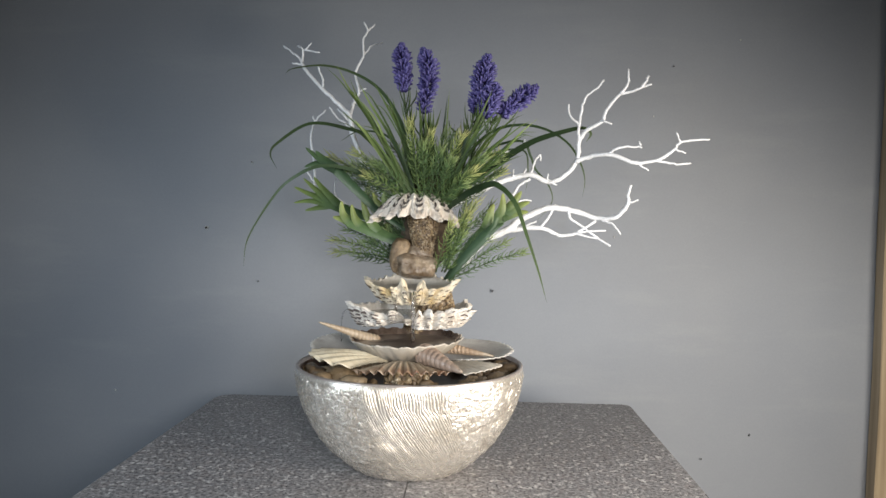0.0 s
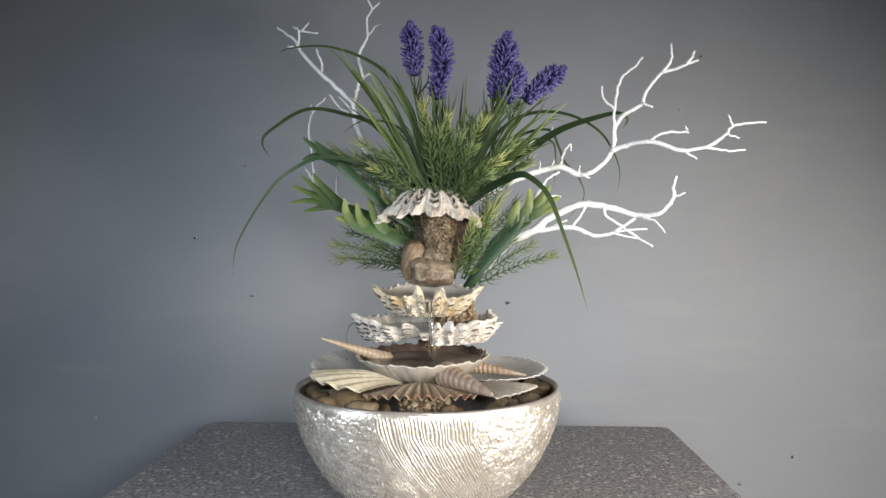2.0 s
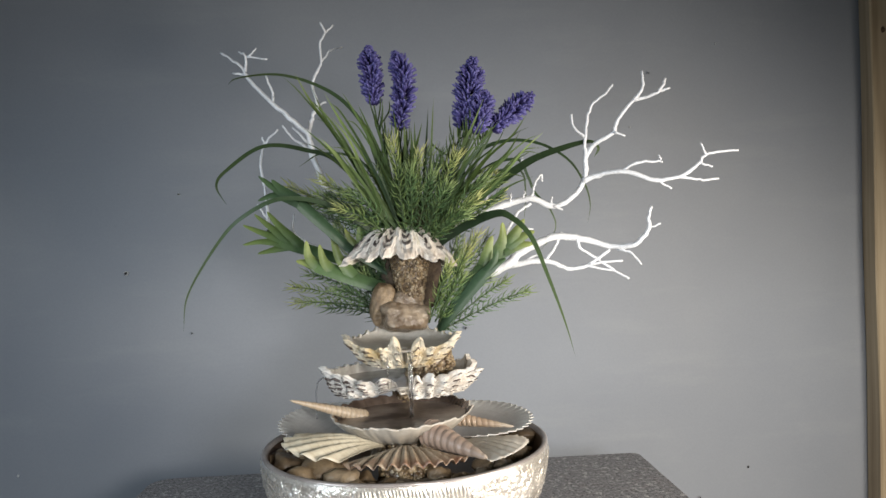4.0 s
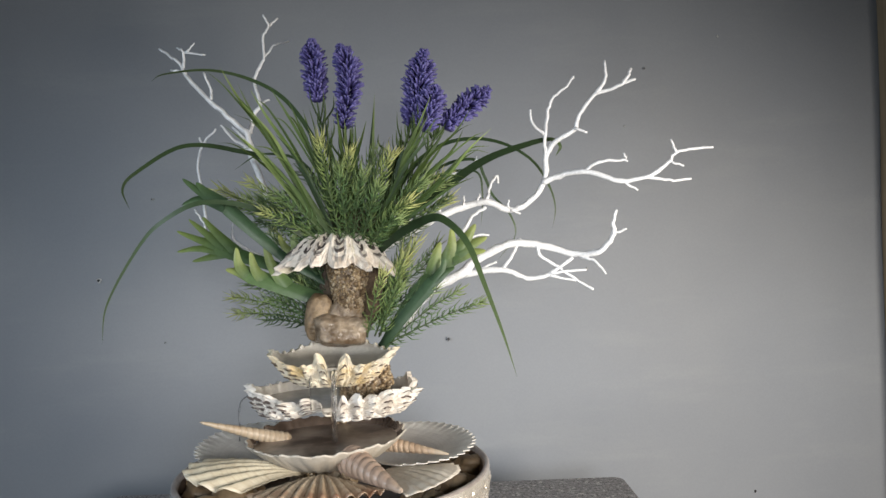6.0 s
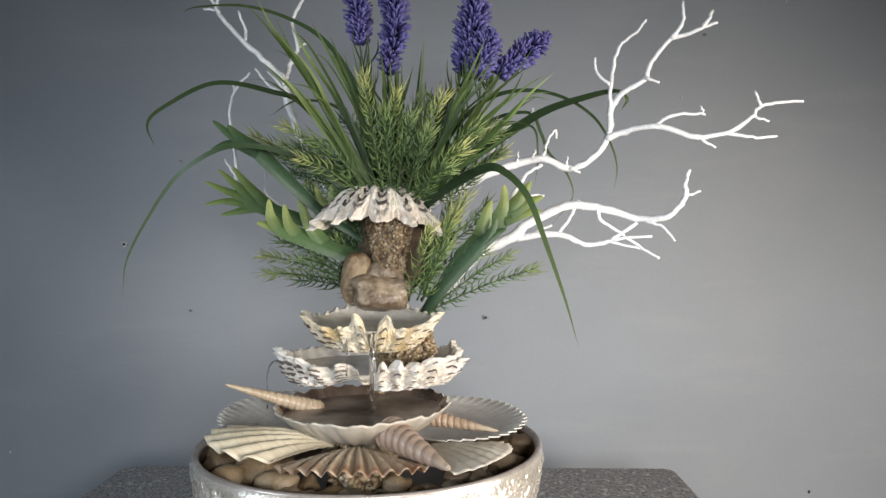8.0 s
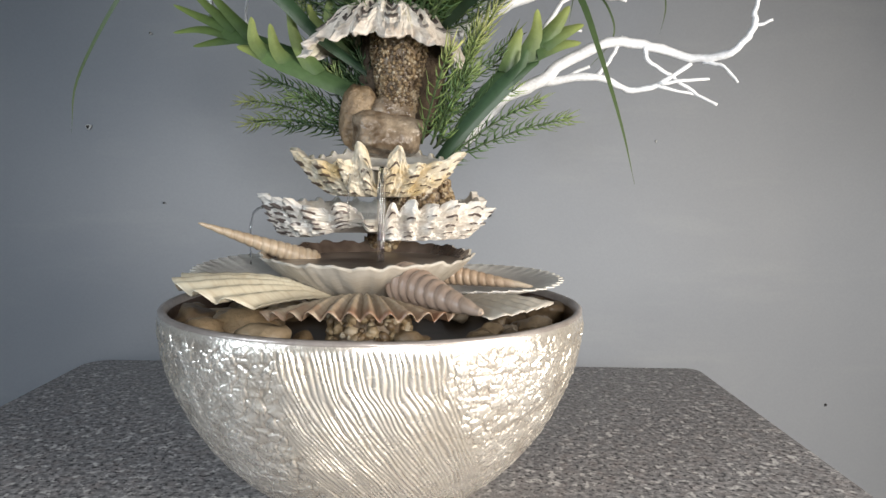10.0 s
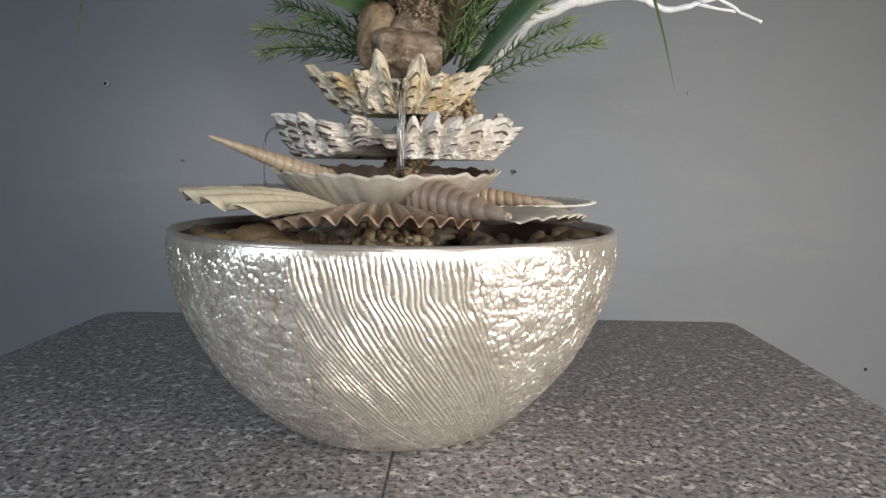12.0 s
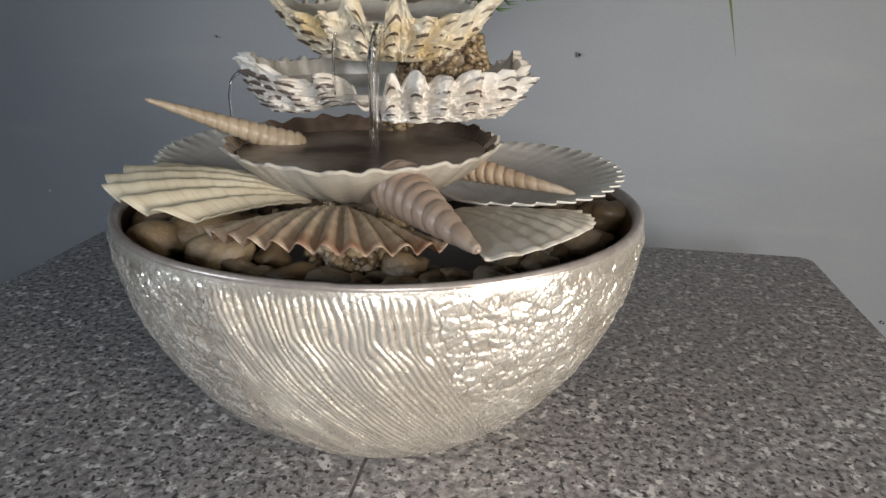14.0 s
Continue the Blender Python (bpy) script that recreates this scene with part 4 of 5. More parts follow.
def stream(label, pts, r0, r1, seed, strands=3):
    rng = np.random.default_rng(seed)
    top = thing("water_stream", pts[0], label, "water", "falling water")
    for k in range(strands):
        s = Soup()
        off = np.array((rng.uniform(-1, 1) * r0 * 1.6, rng.uniform(-1, 1) * r0, 0))
        tube(s, [np.array(p) + off * (1 - 0.4 * i / len(pts)) for i, p in enumerate(pts)], r0 * rng.uniform(0.6, 1), r1, 7, 6, 0.0003, rng)
        s.make("strand", WATER_CLEAR, top)
    return top


stream("thin clear stream falling from the upper clam shell", [(-0.0165, 0.985, 1.088), (-0.017, 0.974, 1.078), (-0.017, 0.971, 1.05), (-0.017, 0.970, 1.0110)], 0.0032, 0.0020, 1, 4)
stream("thin trickle falling from the upper clam shell", [(-0.043, 0.986, 1.084), (-0.0435, 0.981, 1.072), (-0.0435, 0.98, 1.046)], 0.0012, 0.0007, 2, 2)
stream("trickle running off the edge of the large clam shell", [(-0.126, 1.034, 1.053), (-0.134, 1.030, 1.050), (-0.138, 1.027, 1.038), (-0.139, 1.026, 1.000)], 0.0012, 0.0007, 3, 2)


# ---------------------------------------------------------------- white branches
MM = 0.00080


def branch(label, depth_x, depth_y, limbs, seed):
    """Limbs are (places in x and z, first and last thickness); depth follows x."""
    rng = np.random.default_rng(seed)
    x0, z0 = limbs[0][0][0]
    top = thing("dry_branch", (x0, float(np.interp(x0, depth_x, depth_y)), z0), label, "branch", "painted branches")
    for n, (path, r0, r1) in enumerate(limbs):
        s = Soup()
        pts = [(x, float(np.interp(x, depth_x, depth_y)) + 0.002 * math.sin(9 * i + n), z) for i, (x, z) in enumerate(path)]
        tube(s, pts, r0 * 1.35 * MM, r1 * 1.2 * MM, 8, 5, 0.0006, rng, 0.7)
        s.make("stem" if n == 0 else "twig", BRANCH, top)
    return top


branch("white painted dry branch forking out to fine twigs", (0.02, 0.17, 0.265, 0.336, 0.47), (1.15, 1.145, 1.134, 1.09, 1.079), [
    ([(0.023, 1.222), (0.067, 1.25), (0.111, 1.27), (0.151, 1.284), (0.182, 1.288), (0.212, 1.276), (0.239, 1.288), (0.259, 1.314), (0.264, 1.353), (0.279, 1.37), (0.299, 1.382), (0.305, 1.4), (0.326, 1.425), (0.357, 1.434), (0.37, 1.455)], 6.5, 2.2),
    ([(0.326, 1.425), (0.336, 1.442), (0.336, 1.467)], 2.6, 1.8),
    ([(0.36, 1.437), (0.375, 1.44)], 2.0, 1.7),
    ([(0.261, 1.341), (0.262, 1.378), (0.266, 1.403), (0.271, 1.425), (0.291, 1.441), (0.299, 1.453)], 3.0, 1.5),
    ([(0.261, 1.378), (0.245, 1.396), (0.243, 1.414)], 2.0, 1.6),
    ([(0.299, 1.382), (0.314, 1.375)], 1.8, 1.4),
    ([(0.257, 1.313), (0.28, 1.32), (0.307, 1.323), (0.353, 1.308), (0.386, 1.312), (0.415, 1.329), (0.425, 1.342), (0.447, 1.346), (0.473, 1.347)], 4.5, 1.6),
    ([(0.307, 1.323), (0.326, 1.334), (0.358, 1.335), (0.357, 1.344)], 2.5, 1.5),
    ([(0.353, 1.335), (0.362, 1.333)], 1.6, 1.4),
    ([(0.419, 1.33), (0.434, 1.324)], 1.7, 1.4),
    ([(0.425, 1.342), (0.418, 1.36)], 1.9, 1.4)], 1)
branch("white painted side branch lying along the forked one", (0.02, 0.17, 0.265, 0.336, 0.47), (1.148, 1.143, 1.132, 1.09, 1.079), [
    ([(0.05, 1.235), (0.076, 1.25), (0.111, 1.268), (0.112, 1.296), (0.134, 1.314)], 4.0, 1.7),
    ([(0.076, 1.25), (0.07, 1.269)], 2.2, 1.7),
    ([(0.386, 1.312), (0.414, 1.306), (0.444, 1.307)], 2.4, 1.5),
    ([(0.353, 1.308), (0.374, 1.294)], 2.0, 1.4),
    ([(0.147, 1.284), (0.148, 1.298)], 1.8, 1.3),
    ([(0.166, 1.287), (0.17, 1.3)], 1.8, 1.3),
    ([(0.178, 1.289), (0.185, 1.31), (0.193, 1.323), (0.197, 1.314)], 2.2, 1.4),
    ([(0.212, 1.276), (0.225, 1.27)], 2.0, 1.5),
    ([(0.209, 1.28), (0.209, 1.29)], 1.6, 1.3),
    ([(0.125, 1.211), (0.154, 1.263), (0.178, 1.281)], 3.0, 2.2),
    ([(0.125, 1.327), (0.144, 1.331), (0.164, 1.342), (0.167, 1.352)], 2.8, 1.5)], 2)
branch("white painted lower branch with crossing twigs", (0.05, 0.17, 0.296, 0.35), (1.155, 1.15, 1.134, 1.095), [
    ([(0.055, 1.122), (0.096, 1.168), (0.14, 1.188), (0.164, 1.208), (0.211, 1.229), (0.245, 1.227), (0.296, 1.213), (0.328, 1.215), (0.344, 1.239), (0.343, 1.252), (0.348, 1.27)], 9.0, 2.2),
    ([(0.344, 1.238), (0.36, 1.244)], 1.9, 1.5),
    ([(0.14, 1.187), (0.198, 1.193), (0.232, 1.18), (0.262, 1.185), (0.296, 1.207)], 4.5, 2.4),
    ([(0.198, 1.193), (0.214, 1.215), (0.225, 1.236)], 2.6, 1.8),
    ([(0.247, 1.225), (0.252, 1.21), (0.277, 1.194), (0.302, 1.174), (0.319, 1.163)], 2.6, 1.6),
    ([(0.262, 1.186), (0.312, 1.19)], 2.2, 1.4),
    ([(0.262, 1.183), (0.302, 1.174)], 2.2, 1.4),
    ([(0.306, 1.208), (0.322, 1.201), (0.334, 1.184)], 2.4, 1.5),
    ([(0.163, 1.192), (0.191, 1.204)], 2.2, 1.5),
    ([(0.141, 1.218), (0.161, 1.241), (0.182, 1.242)], 2.2, 1.4)], 3)
branch("white painted dry branch rising behind the grass", (-0.29, -0.24, -0.17, -0.12), (1.20, 1.18, 1.163, 1.165), [
    ([(-0.06, 1.23), (-0.114, 1.27), (-0.135, 1.323), (-0.15, 1.363), (-0.155, 1.394), (-0.169, 1.409), (-0.207, 1.444), (-0.241, 1.479), (-0.25, 1.494), (-0.263, 1.511), (-0.29, 1.531)], 6.5, 1.8),
    ([(-0.248, 1.493), (-0.27, 1.496)], 2.0, 1.5),
    ([(-0.25, 1.497), (-0.248, 1.519), (-0.26, 1.528)], 2.2, 1.4),
    ([(-0.248, 1.519), (-0.214, 1.512)], 1.7, 1.3),
    ([(-0.243, 1.519), (-0.231, 1.531)], 1.4, 1.2),
    ([(-0.207, 1.448), (-0.209, 1.465), (-0.217, 1.487)], 2.2, 1.5)], 4)
branch("white painted thin branch with upright twigs behind the grass", (-0.25, -0.2, -0.14, -0.10), (1.175, 1.17, 1.19, 1.215), [
    ([(-0.157, 1.4), (-0.15, 1.429), (-0.142, 1.444), (-0.149, 1.479), (-0.136, 1.508), (-0.136, 1.542), (-0.128, 1.559), (-0.135, 1.574)], 3.2, 1.5),
    ([(-0.142, 1.444), (-0.13, 1.45)], 1.8, 1.6),
    ([(-0.128, 1.559), (-0.116, 1.572)], 1.6, 1.3),
    ([(-0.134, 1.513), (-0.12, 1.532), (-0.103, 1.541)], 1.7, 1.2),
    ([(-0.150, 1.37), (-0.177, 1.39), (-0.195, 1.411)], 2.4, 1.5),
    ([(-0.158, 1.386), (-0.181, 1.409)], 2.0, 1.4),
    ([(-0.13, 1.21), (-0.181, 1.245), (-0.182, 1.277)], 2.4, 1.4),
    ([(-0.13, 1.21), (-0.21, 1.238), (-0.221, 1.266), (-0.223, 1.31), (-0.229, 1.35), (-0.223, 1.382), (-0.201, 1.405)], 3.0, 1.5),
    ([(-0.223, 1.382), (-0.225, 1.394)], 1.6, 1.3),
    ([(-0.221, 1.266), (-0.236, 1.293)], 1.8, 1.4)], 5)

# ---------------------------------------------------------------- moss that holds the plants
v, fs = ico_pebble(np.random.default_rng(31), (0.046, 0.040, 0.075), 0.35, 4)
tagged(mesh_object("moss_clump", v + np.array((-0.008, 1.128, 1.195)), fs, MOSS, at=(-0.008, 1.128, 1.12)), "dark brown moss clump behind the column, holding the plants", "moss")
hair = Soup()
rng = np.random.default_rng(32)
for _ in range(260):
    a = rng.uniform(0, 2 * math.pi)
    p = np.array((-0.004 + 0.034 * math.cos(a) * rng.uniform(0.2, 1), 1.105 + 0.03 * math.sin(a), rng.uniform(1.248, 1.272)))
    d = np.array((rng.normal(0, 0.009), rng.normal(-0.004, 0.008), rng.uniform(0.004, 0.016)))
    tube(hair, [p, p + d * 0.5 + rng.normal(0, 0.002, 3), p + d], 0.0006, 0.0002, 3, 2)
tagged(hair.make("moss_fibre", MOSS, at=(-0.004, 1.115, 1.25)), "brown coco fibre above the banded clam shell", "moss", kind="stuff")

# ---------------------------------------------------------------- grass
grass = thing("grass_plant", (0.0, 1.10, 1.22), "artificial grass with long arching green blades", "plant")


def grass_blade(pts, width, mat, twist=0.0, face_to=(0.0, -1.0, 0.35), label=""):
    s = Soup()
    blade(s, pts, width, 7, twist, face_to=face_to)
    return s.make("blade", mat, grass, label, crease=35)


grass_blade([(-0.03, 1.10, 1.22), (-0.075, 1.07, 1.255), (-0.121, 1.05, 1.284), (-0.177, 1.03, 1.291), (-0.225, 1.03, 1.27), (-0.261, 1.04, 1.238), (-0.308, 1.055, 1.169), (-0.317, 1.057, 1.118)], 0.0034, BLADE_DARK, 0.4)
grass_blade([(-0.03, 1.10, 1.24), (-0.10, 1.08, 1.338), (-0.150, 1.07, 1.360), (-0.198, 1.03, 1.360), (-0.235, 0.985, 1.325), (-0.243, 0.965, 1.304), (-0.226, 0.943, 1.279)], 0.0034, BLADE_DARK, 0.3)
grass_blade([(-0.03, 1.12, 1.24), (-0.045, 1.13, 1.33), (-0.057, 1.14, 1.38), (-0.096, 1.15, 1.438), (-0.142, 1.15, 1.468), (-0.193, 1.125, 1.477), (-0.240, 1.09, 1.464), (-0.250, 1.07, 1.450)], 0.0034, BLADE_DARK, 0.2)
grass_blade([(0.02, 1.11, 1.23), (0.066, 1.11, 1.27), (0.112, 1.12, 1.303), (0.175, 1.13, 1.344), (0.230, 1.135, 1.364), (0.270, 1.14, 1.373), (0.284, 1.14, 1.363), (0.277, 1.14, 1.349)], 0.0080, BLADE_DARK, 0.25, (0, -0.8, 0.6))
grass_blade([(0.02, 1.12, 1.24), (0.07, 1.15, 1.33), (0.114, 1.17, 1.371), (0.164, 1.18, 1.383), (0.213, 1.19, 1.375), (0.253, 1.19, 1.349), (0.276, 1.19, 1.312), (0.284, 1.19, 1.28), (0.279, 1.19, 1.249)], 0.0034, BLADE_DARK, 0.3)
grass_blade([(0.02, 1.09, 1.215), (0.06, 1.04, 1.245), (0.099, 1.0, 1.262), (0.119, 0.987, 1.257), (0.141, 0.970, 1.231), (0.158, 0.962, 1.185), (0.178, 0.960, 1.126), (0.192, 0.964, 1.078)], 0.0066, BLADE_DARK, 0.5, (0.3, -0.9, 0.3))
grass_blade([(0.03, 1.14, 1.24), (0.1, 1.16, 1.33), (0.162, 1.17, 1.352), (0.180, 1.17, 1.325), (0.19, 1.17, 1.30), (0.214, 1.17, 1.272), (0.221, 1.17, 1.240), (0.193, 1.17, 1.204)], 0.0026, BLADE_DARK, 0.2)
grass_blade([(0.02, 1.13, 1.23), (0.10, 1.16, 1.32), (0.165, 1.17, 1.335), (0.176, 1.17, 1.30), (0.172, 1.17, 1.255)], 0.0022, BLADE_DARK, 0.2)
grass_blade([(-0.02, 1.14, 1.24), (-0.07, 1.15, 1.345), (-0.13, 1.15, 1.365), (-0.17, 1.15, 1.345)], 0.0024, BLADE_DARK, 0.2)
rng = np.random.default_rng(41)
# stiff fans of pale blades to both sides of the middle
for tip, mat in (((-0.158, 1.10, 1.462), BLADE_LIGHT), ((-0.117, 1.08, 1.430), BLADE_LIGHT), ((-0.094, 1.09, 1.432), BLADE), ((-0.142, 1.06, 1.380), BLADE), ((-0.098, 1.05, 1.349), BLADE), ((-0.128, 1.07, 1.415), BLADE),
                 ((-0.108, 1.06, 1.395), BLADE_LIGHT), ((-0.135, 1.09, 1.44), BLADE), ((-0.083, 1.06, 1.37), BLADE_DARK), ((-0.12, 1.05, 1.365), BLADE_LIGHT), ((-0.075, 1.10, 1.42), BLADE),
                 ((0.155, 1.08, 1.400), BLADE_LIGHT), ((0.138, 1.06, 1.353), BLADE_LIGHT), ((0.165, 1.10, 1.351), BLADE), ((0.181, 1.10, 1.376), BLADE_LIGHT), ((0.153, 1.05, 1.310), BLADE), ((0.125, 1.07, 1.385), BLADE),
                 ((0.11, 1.09, 1.39), BLADE_DARK), ((0.145, 1.09, 1.375), BLADE), ((0.10, 1.10, 1.40), BLADE_LIGHT)):
    root = np.array((-0.012 + 0.02 * rng.normal(0, 0.5), 1.075, 1.228)) if tip[0] < 0 else np.array((0.028 + 0.02 * rng.normal(0, 0.5), 1.075, 1.235))
    tip = np.array(tip) - np.array((0, 0.045, 0))
    mid = root + (tip - root) * 0.5 + np.array((0.0, 0.0, 0.008)) + rng.normal(0, 0.003, 3)
    q3 = root + (tip - root) * 0.8 + np.array((0.0, 0.0, 0.004)) + rng.normal(0, 0.003, 3)
    grass_blade([root, mid, q3, tip], rng.uniform(0.0019, 0.0032), mat, rng.uniform(-1.2, 1.2))
    side = rng.normal(0, 0.012, 3) * np.array((1, 0.6, 1))
    grass_blade([root, mid + side * 0.4, q3 + side * 0.8, tip + side - np.array((0, 0, 0.02))], rng.uniform(0.0012, 0.0022), BLADE if mat is BLADE_LIGHT else mat, rng.uniform(-1.2, 1.2))
# short upright leaves round the lavender
for k in range(34):
    x = rng.uniform(-0.075, 0.135)
    root = np.array((x * 0.35, 1.12, 1.24))
    tip = np.array((x + rng.normal(0, 0.012), rng.uniform(1.09, 1.17), rng.uniform(1.34, 1.435)))
    bend = np.array((rng.normal(0, 0.012), 0, 0.0))
    grass_blade([root, root + (tip - root) * 0.5 + bend * 0.3, root + (tip - root) * 0.8 + bend, tip + bend * 1.4], rng.uniform(0.0018, 0.0034), (BLADE, BLADE_DARK, BLADE)[k % 3], rng.uniform(-1, 1))


# ---------------------------------------------------------------- fern sprigs
def sprig(label, root, tip, bow, spacing, reach, mat, seed, droop=0.0):
    """A thin stalk set all round with fine curved needles."""
    rng = np.random.default_rng(seed)
    root, tip = np.array(root, float), np.array(tip, float)
    top = thing("fern_sprig", tuple(root), label, "plant", "fern sprigs")
    pts = [root, root + (tip - root) * 0.4 + np.array(bow) * 0.9, root + (tip - root) * 0.75 + np.array(bow) * 0.8, tip]
    s = Soup()
    tube(s, pts, 0.0012, 0.0007, 5, 5)
    s.make("stalk", STALK, top)
    path = spline(pts, 20)
    tan, a, b = frames_along(path)
    s = Soup()
    nodes = max(8, int(np.linalg.norm(tip - root) / spacing))
    for k in range(nodes * 5):
        node, arm = divmod(k, 5)
        u = 0.08 + 0.92 * (node + rng.uniform(-0.25, 0.25)) / max(1, nodes - 1)
        u = min(max(u, 0.05), 1.0)
        i = min(int(u * (len(path) - 1)), len(path) - 1)
        t = 2 * math.pi * arm / 5 + node * 0.9 + rng.normal(0, 0.22)
        outw = math.cos(t) * a[i] + math.sin(t) * b[i]
        l = reach * rng.uniform(0.55, 1.2) * (1.0 - 0.35 * u)
        climb = 0.45 + 0.65 * u ** 2
        d0 = outw * 0.95 + tan[i] * climb
        p0 = path[i]
        p1 = p0 + d0 * l * 0.5
        p2 = p0 + (outw * 0.80 + tan[i] * (climb + 0.40)) * l + np.array((0, 0, 0.08 * l - droop * l))
        w = 0.00080 * rng.uniform(0.8, 1.25)
        e = np.cross(d0, (0.3, -0.9, 0.3))
        e /= np.linalg.norm(e) + 1e-9
        f = np.cross(e, d0)
        f /= np.linalg.norm(f) + 1e-9
        vv = [p0 + e * w * 0.6, p0 - e * w * 0.6, p0 + f * w * 0.6, p1 + e * w, p1 - e * w, p1 + f * w * 0.8, p2]
        ff = [(0, 1, 4, 3), (1, 2, 5, 4), (2, 0, 3, 5), (3, 4, 6), (4, 5, 6), (5, 3, 6), (2, 1, 0)]
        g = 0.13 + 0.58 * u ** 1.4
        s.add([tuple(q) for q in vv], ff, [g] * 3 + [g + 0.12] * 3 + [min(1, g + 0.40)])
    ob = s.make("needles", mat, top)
    ob["kind"] = "stuff"
    return top


GREEN, YELLOW, DARK = (NEEDLE, "green fern sprig with fine curved needles"), (NEEDLE_YELLOW, "fern sprig with yellow-tipped needles"), (NEEDLE_DARK, "dark green feathery fern sprig")
SPRIGS = [
    ((-0.015, 1.07, 1.235), (-0.029, 1.005, 1.358), YELLOW), ((-0.005, 1.07, 1.235), (-0.008, 1.01, 1.325), GREEN), ((0.01, 1.07, 1.235), (0.053, 1.02, 1.340), YELLOW),
    ((0.02, 1.06, 1.235), (0.076, 0.985, 1.280), YELLOW), ((-0.04, 1.10, 1.225), (-0.177, 1.10, 1.312), YELLOW), ((-0.03, 1.09, 1.235), (-0.128, 1.06, 1.318), YELLOW),
    ((0.014, 1.07, 1.115), (0.040, 1.022, 1.196), YELLOW), ((0.028, 1.085, 1.113), (0.080, 1.040, 1.234), YELLOW), ((0.030, 1.085, 1.115), (0.066, 1.035, 1.215), YELLOW), ((0.023, 1.08, 1.115), (0.060, 1.04, 1.180), GREEN),
    ((0.03, 1.115, 1.095), (0.169, 1.147, 1.148), GREEN), ((0.03, 1.115, 1.095), (0.135, 1.14, 1.165), GREEN), ((-0.055, 1.13, 1.13), (-0.188, 1.18, 1.165), YELLOW), ((-0.055, 1.13, 1.13), (-0.185, 1.18, 1.140), YELLOW),
    ((-0.05, 1.13, 1.13), (-0.125, 1.12, 1.164), GREEN), ((-0.05, 1.12, 1.12), (-0.13, 1.14, 1.134), DARK), ((-0.055, 1.13, 1.14), (-0.160, 1.16, 1.185), GREEN),
    ((0.0, 1.07, 1.235), (0.022, 1.005, 1.318), GREEN), ((0.012, 1.07, 1.235), (0.040, 1.0, 1.300), GREEN), ((-0.01, 1.07, 1.235), (0.004, 1.02, 1.345), YELLOW), ((-0.025, 1.08, 1.235), (-0.090, 1.04, 1.300), GREEN),
    ((-0.03, 1.08, 1.23), (-0.105, 1.04, 1.278), YELLOW), ((-0.03, 1.09, 1.23), (-0.150, 1.08, 1.290), GREEN), ((0.02, 1.07, 1.23), (0.062, 0.995, 1.262), GREEN), ((0.02, 1.08, 1.235), (0.092, 1.03, 1.310), GREEN),
]
for n, (p, q, (mat, words)) in enumerate(SPRIGS):
    sprig(words, p, q, (0, -0.012, 0.006), 0.0082, 0.0195, mat, 100 + n, 0.05)
rng = np.random.default_rng(55)
# fill behind the front sprigs; its dark needles stand in for shaded gaps
for k in range(38):
    a = rng.uniform(-1.3, 1.3)
    l = rng.uniform(0.07, 0.135)
    root = np.array((0.012 * math.sin(a), 1.10 + rng.uniform(-0.01, 0.03), 1.225))
    tip = root + np.array((math.sin(a) * l * 1.15, rng.uniform(-0.035, 0.04), math.cos(a) * l * 0.98 + 0.005))
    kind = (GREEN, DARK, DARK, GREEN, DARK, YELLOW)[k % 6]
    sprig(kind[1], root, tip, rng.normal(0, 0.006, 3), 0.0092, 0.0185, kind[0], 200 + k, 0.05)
for k in range(20):
    side = -1 if k % 2 else 1
    root = np.array((0.03 * side - 0.005, 1.115, rng.uniform(1.11, 1.17)))
    tip = root + np.array((side * rng.uniform(0.02, 0.085), rng.uniform(-0.02, 0.04), rng.uniform(0.03, 0.10)))
    sprig((GREEN, DARK)[(k // 2) % 2][1], root, tip, rng.normal(0, 0.005, 3), 0.0092, 0.0180, (GREEN, DARK)[(k // 2) % 2][0], 300 + k, 0.05)


# ---------------------------------------------------------------- staghorn leaves
def ribbon(pts, w0, w1, g0, g1, face_to=(0.1, -0.85, 0.5)):
    """A fleshy strap with a shallow channel and a blunt, rounded end."""
    path = spline(pts, 8)
    n = len(path)
    s = np.linspace(0, 1, n)
    tan = np.gradient(path, axis=0)
    tan /= np.linalg.norm(tan, axis=1)[:, None]
    side = np.cross(tan, np.array(face_to))
    side /= np.linalg.norm(side, axis=1)[:, None] + 1e-9
    up = np.cross(side, tan)
    w = (w0 + (w1 - w0) * s) * np.sqrt(np.clip(1 - np.clip((s - 0.86) / 0.145, 0, 1) ** 2.2, 0.01, 1))
    soup = Soup()
    ring = ((-1.0, 0.10), (-0.5, -0.10), (0.0, -0.22), (0.5, -0.10), (1.0, 0.10), (0.5, 0.12), (0.0, 0.02), (-0.5, 0.12))
    q = np.stack([path + side * (w * a)[:, None] - up * (w * b)[:, None] for a, b in ring], axis=1)
    k = len(ring)
    faces = [(i * k + j, i * k + (j + 1) % k, i * k + k + (j + 1) % k, i * k + k + j) for i in range(n - 1) for j in range(k)]
    faces += [tuple(range(k - 1, -1, -1)), tuple((n - 1) * k + j for j in range(k))]
    soup.add([tuple(x) for x in q.reshape(-1, 3)], faces, list(np.repeat(g0 + (g1 - g0) * s, k)))
    return soup


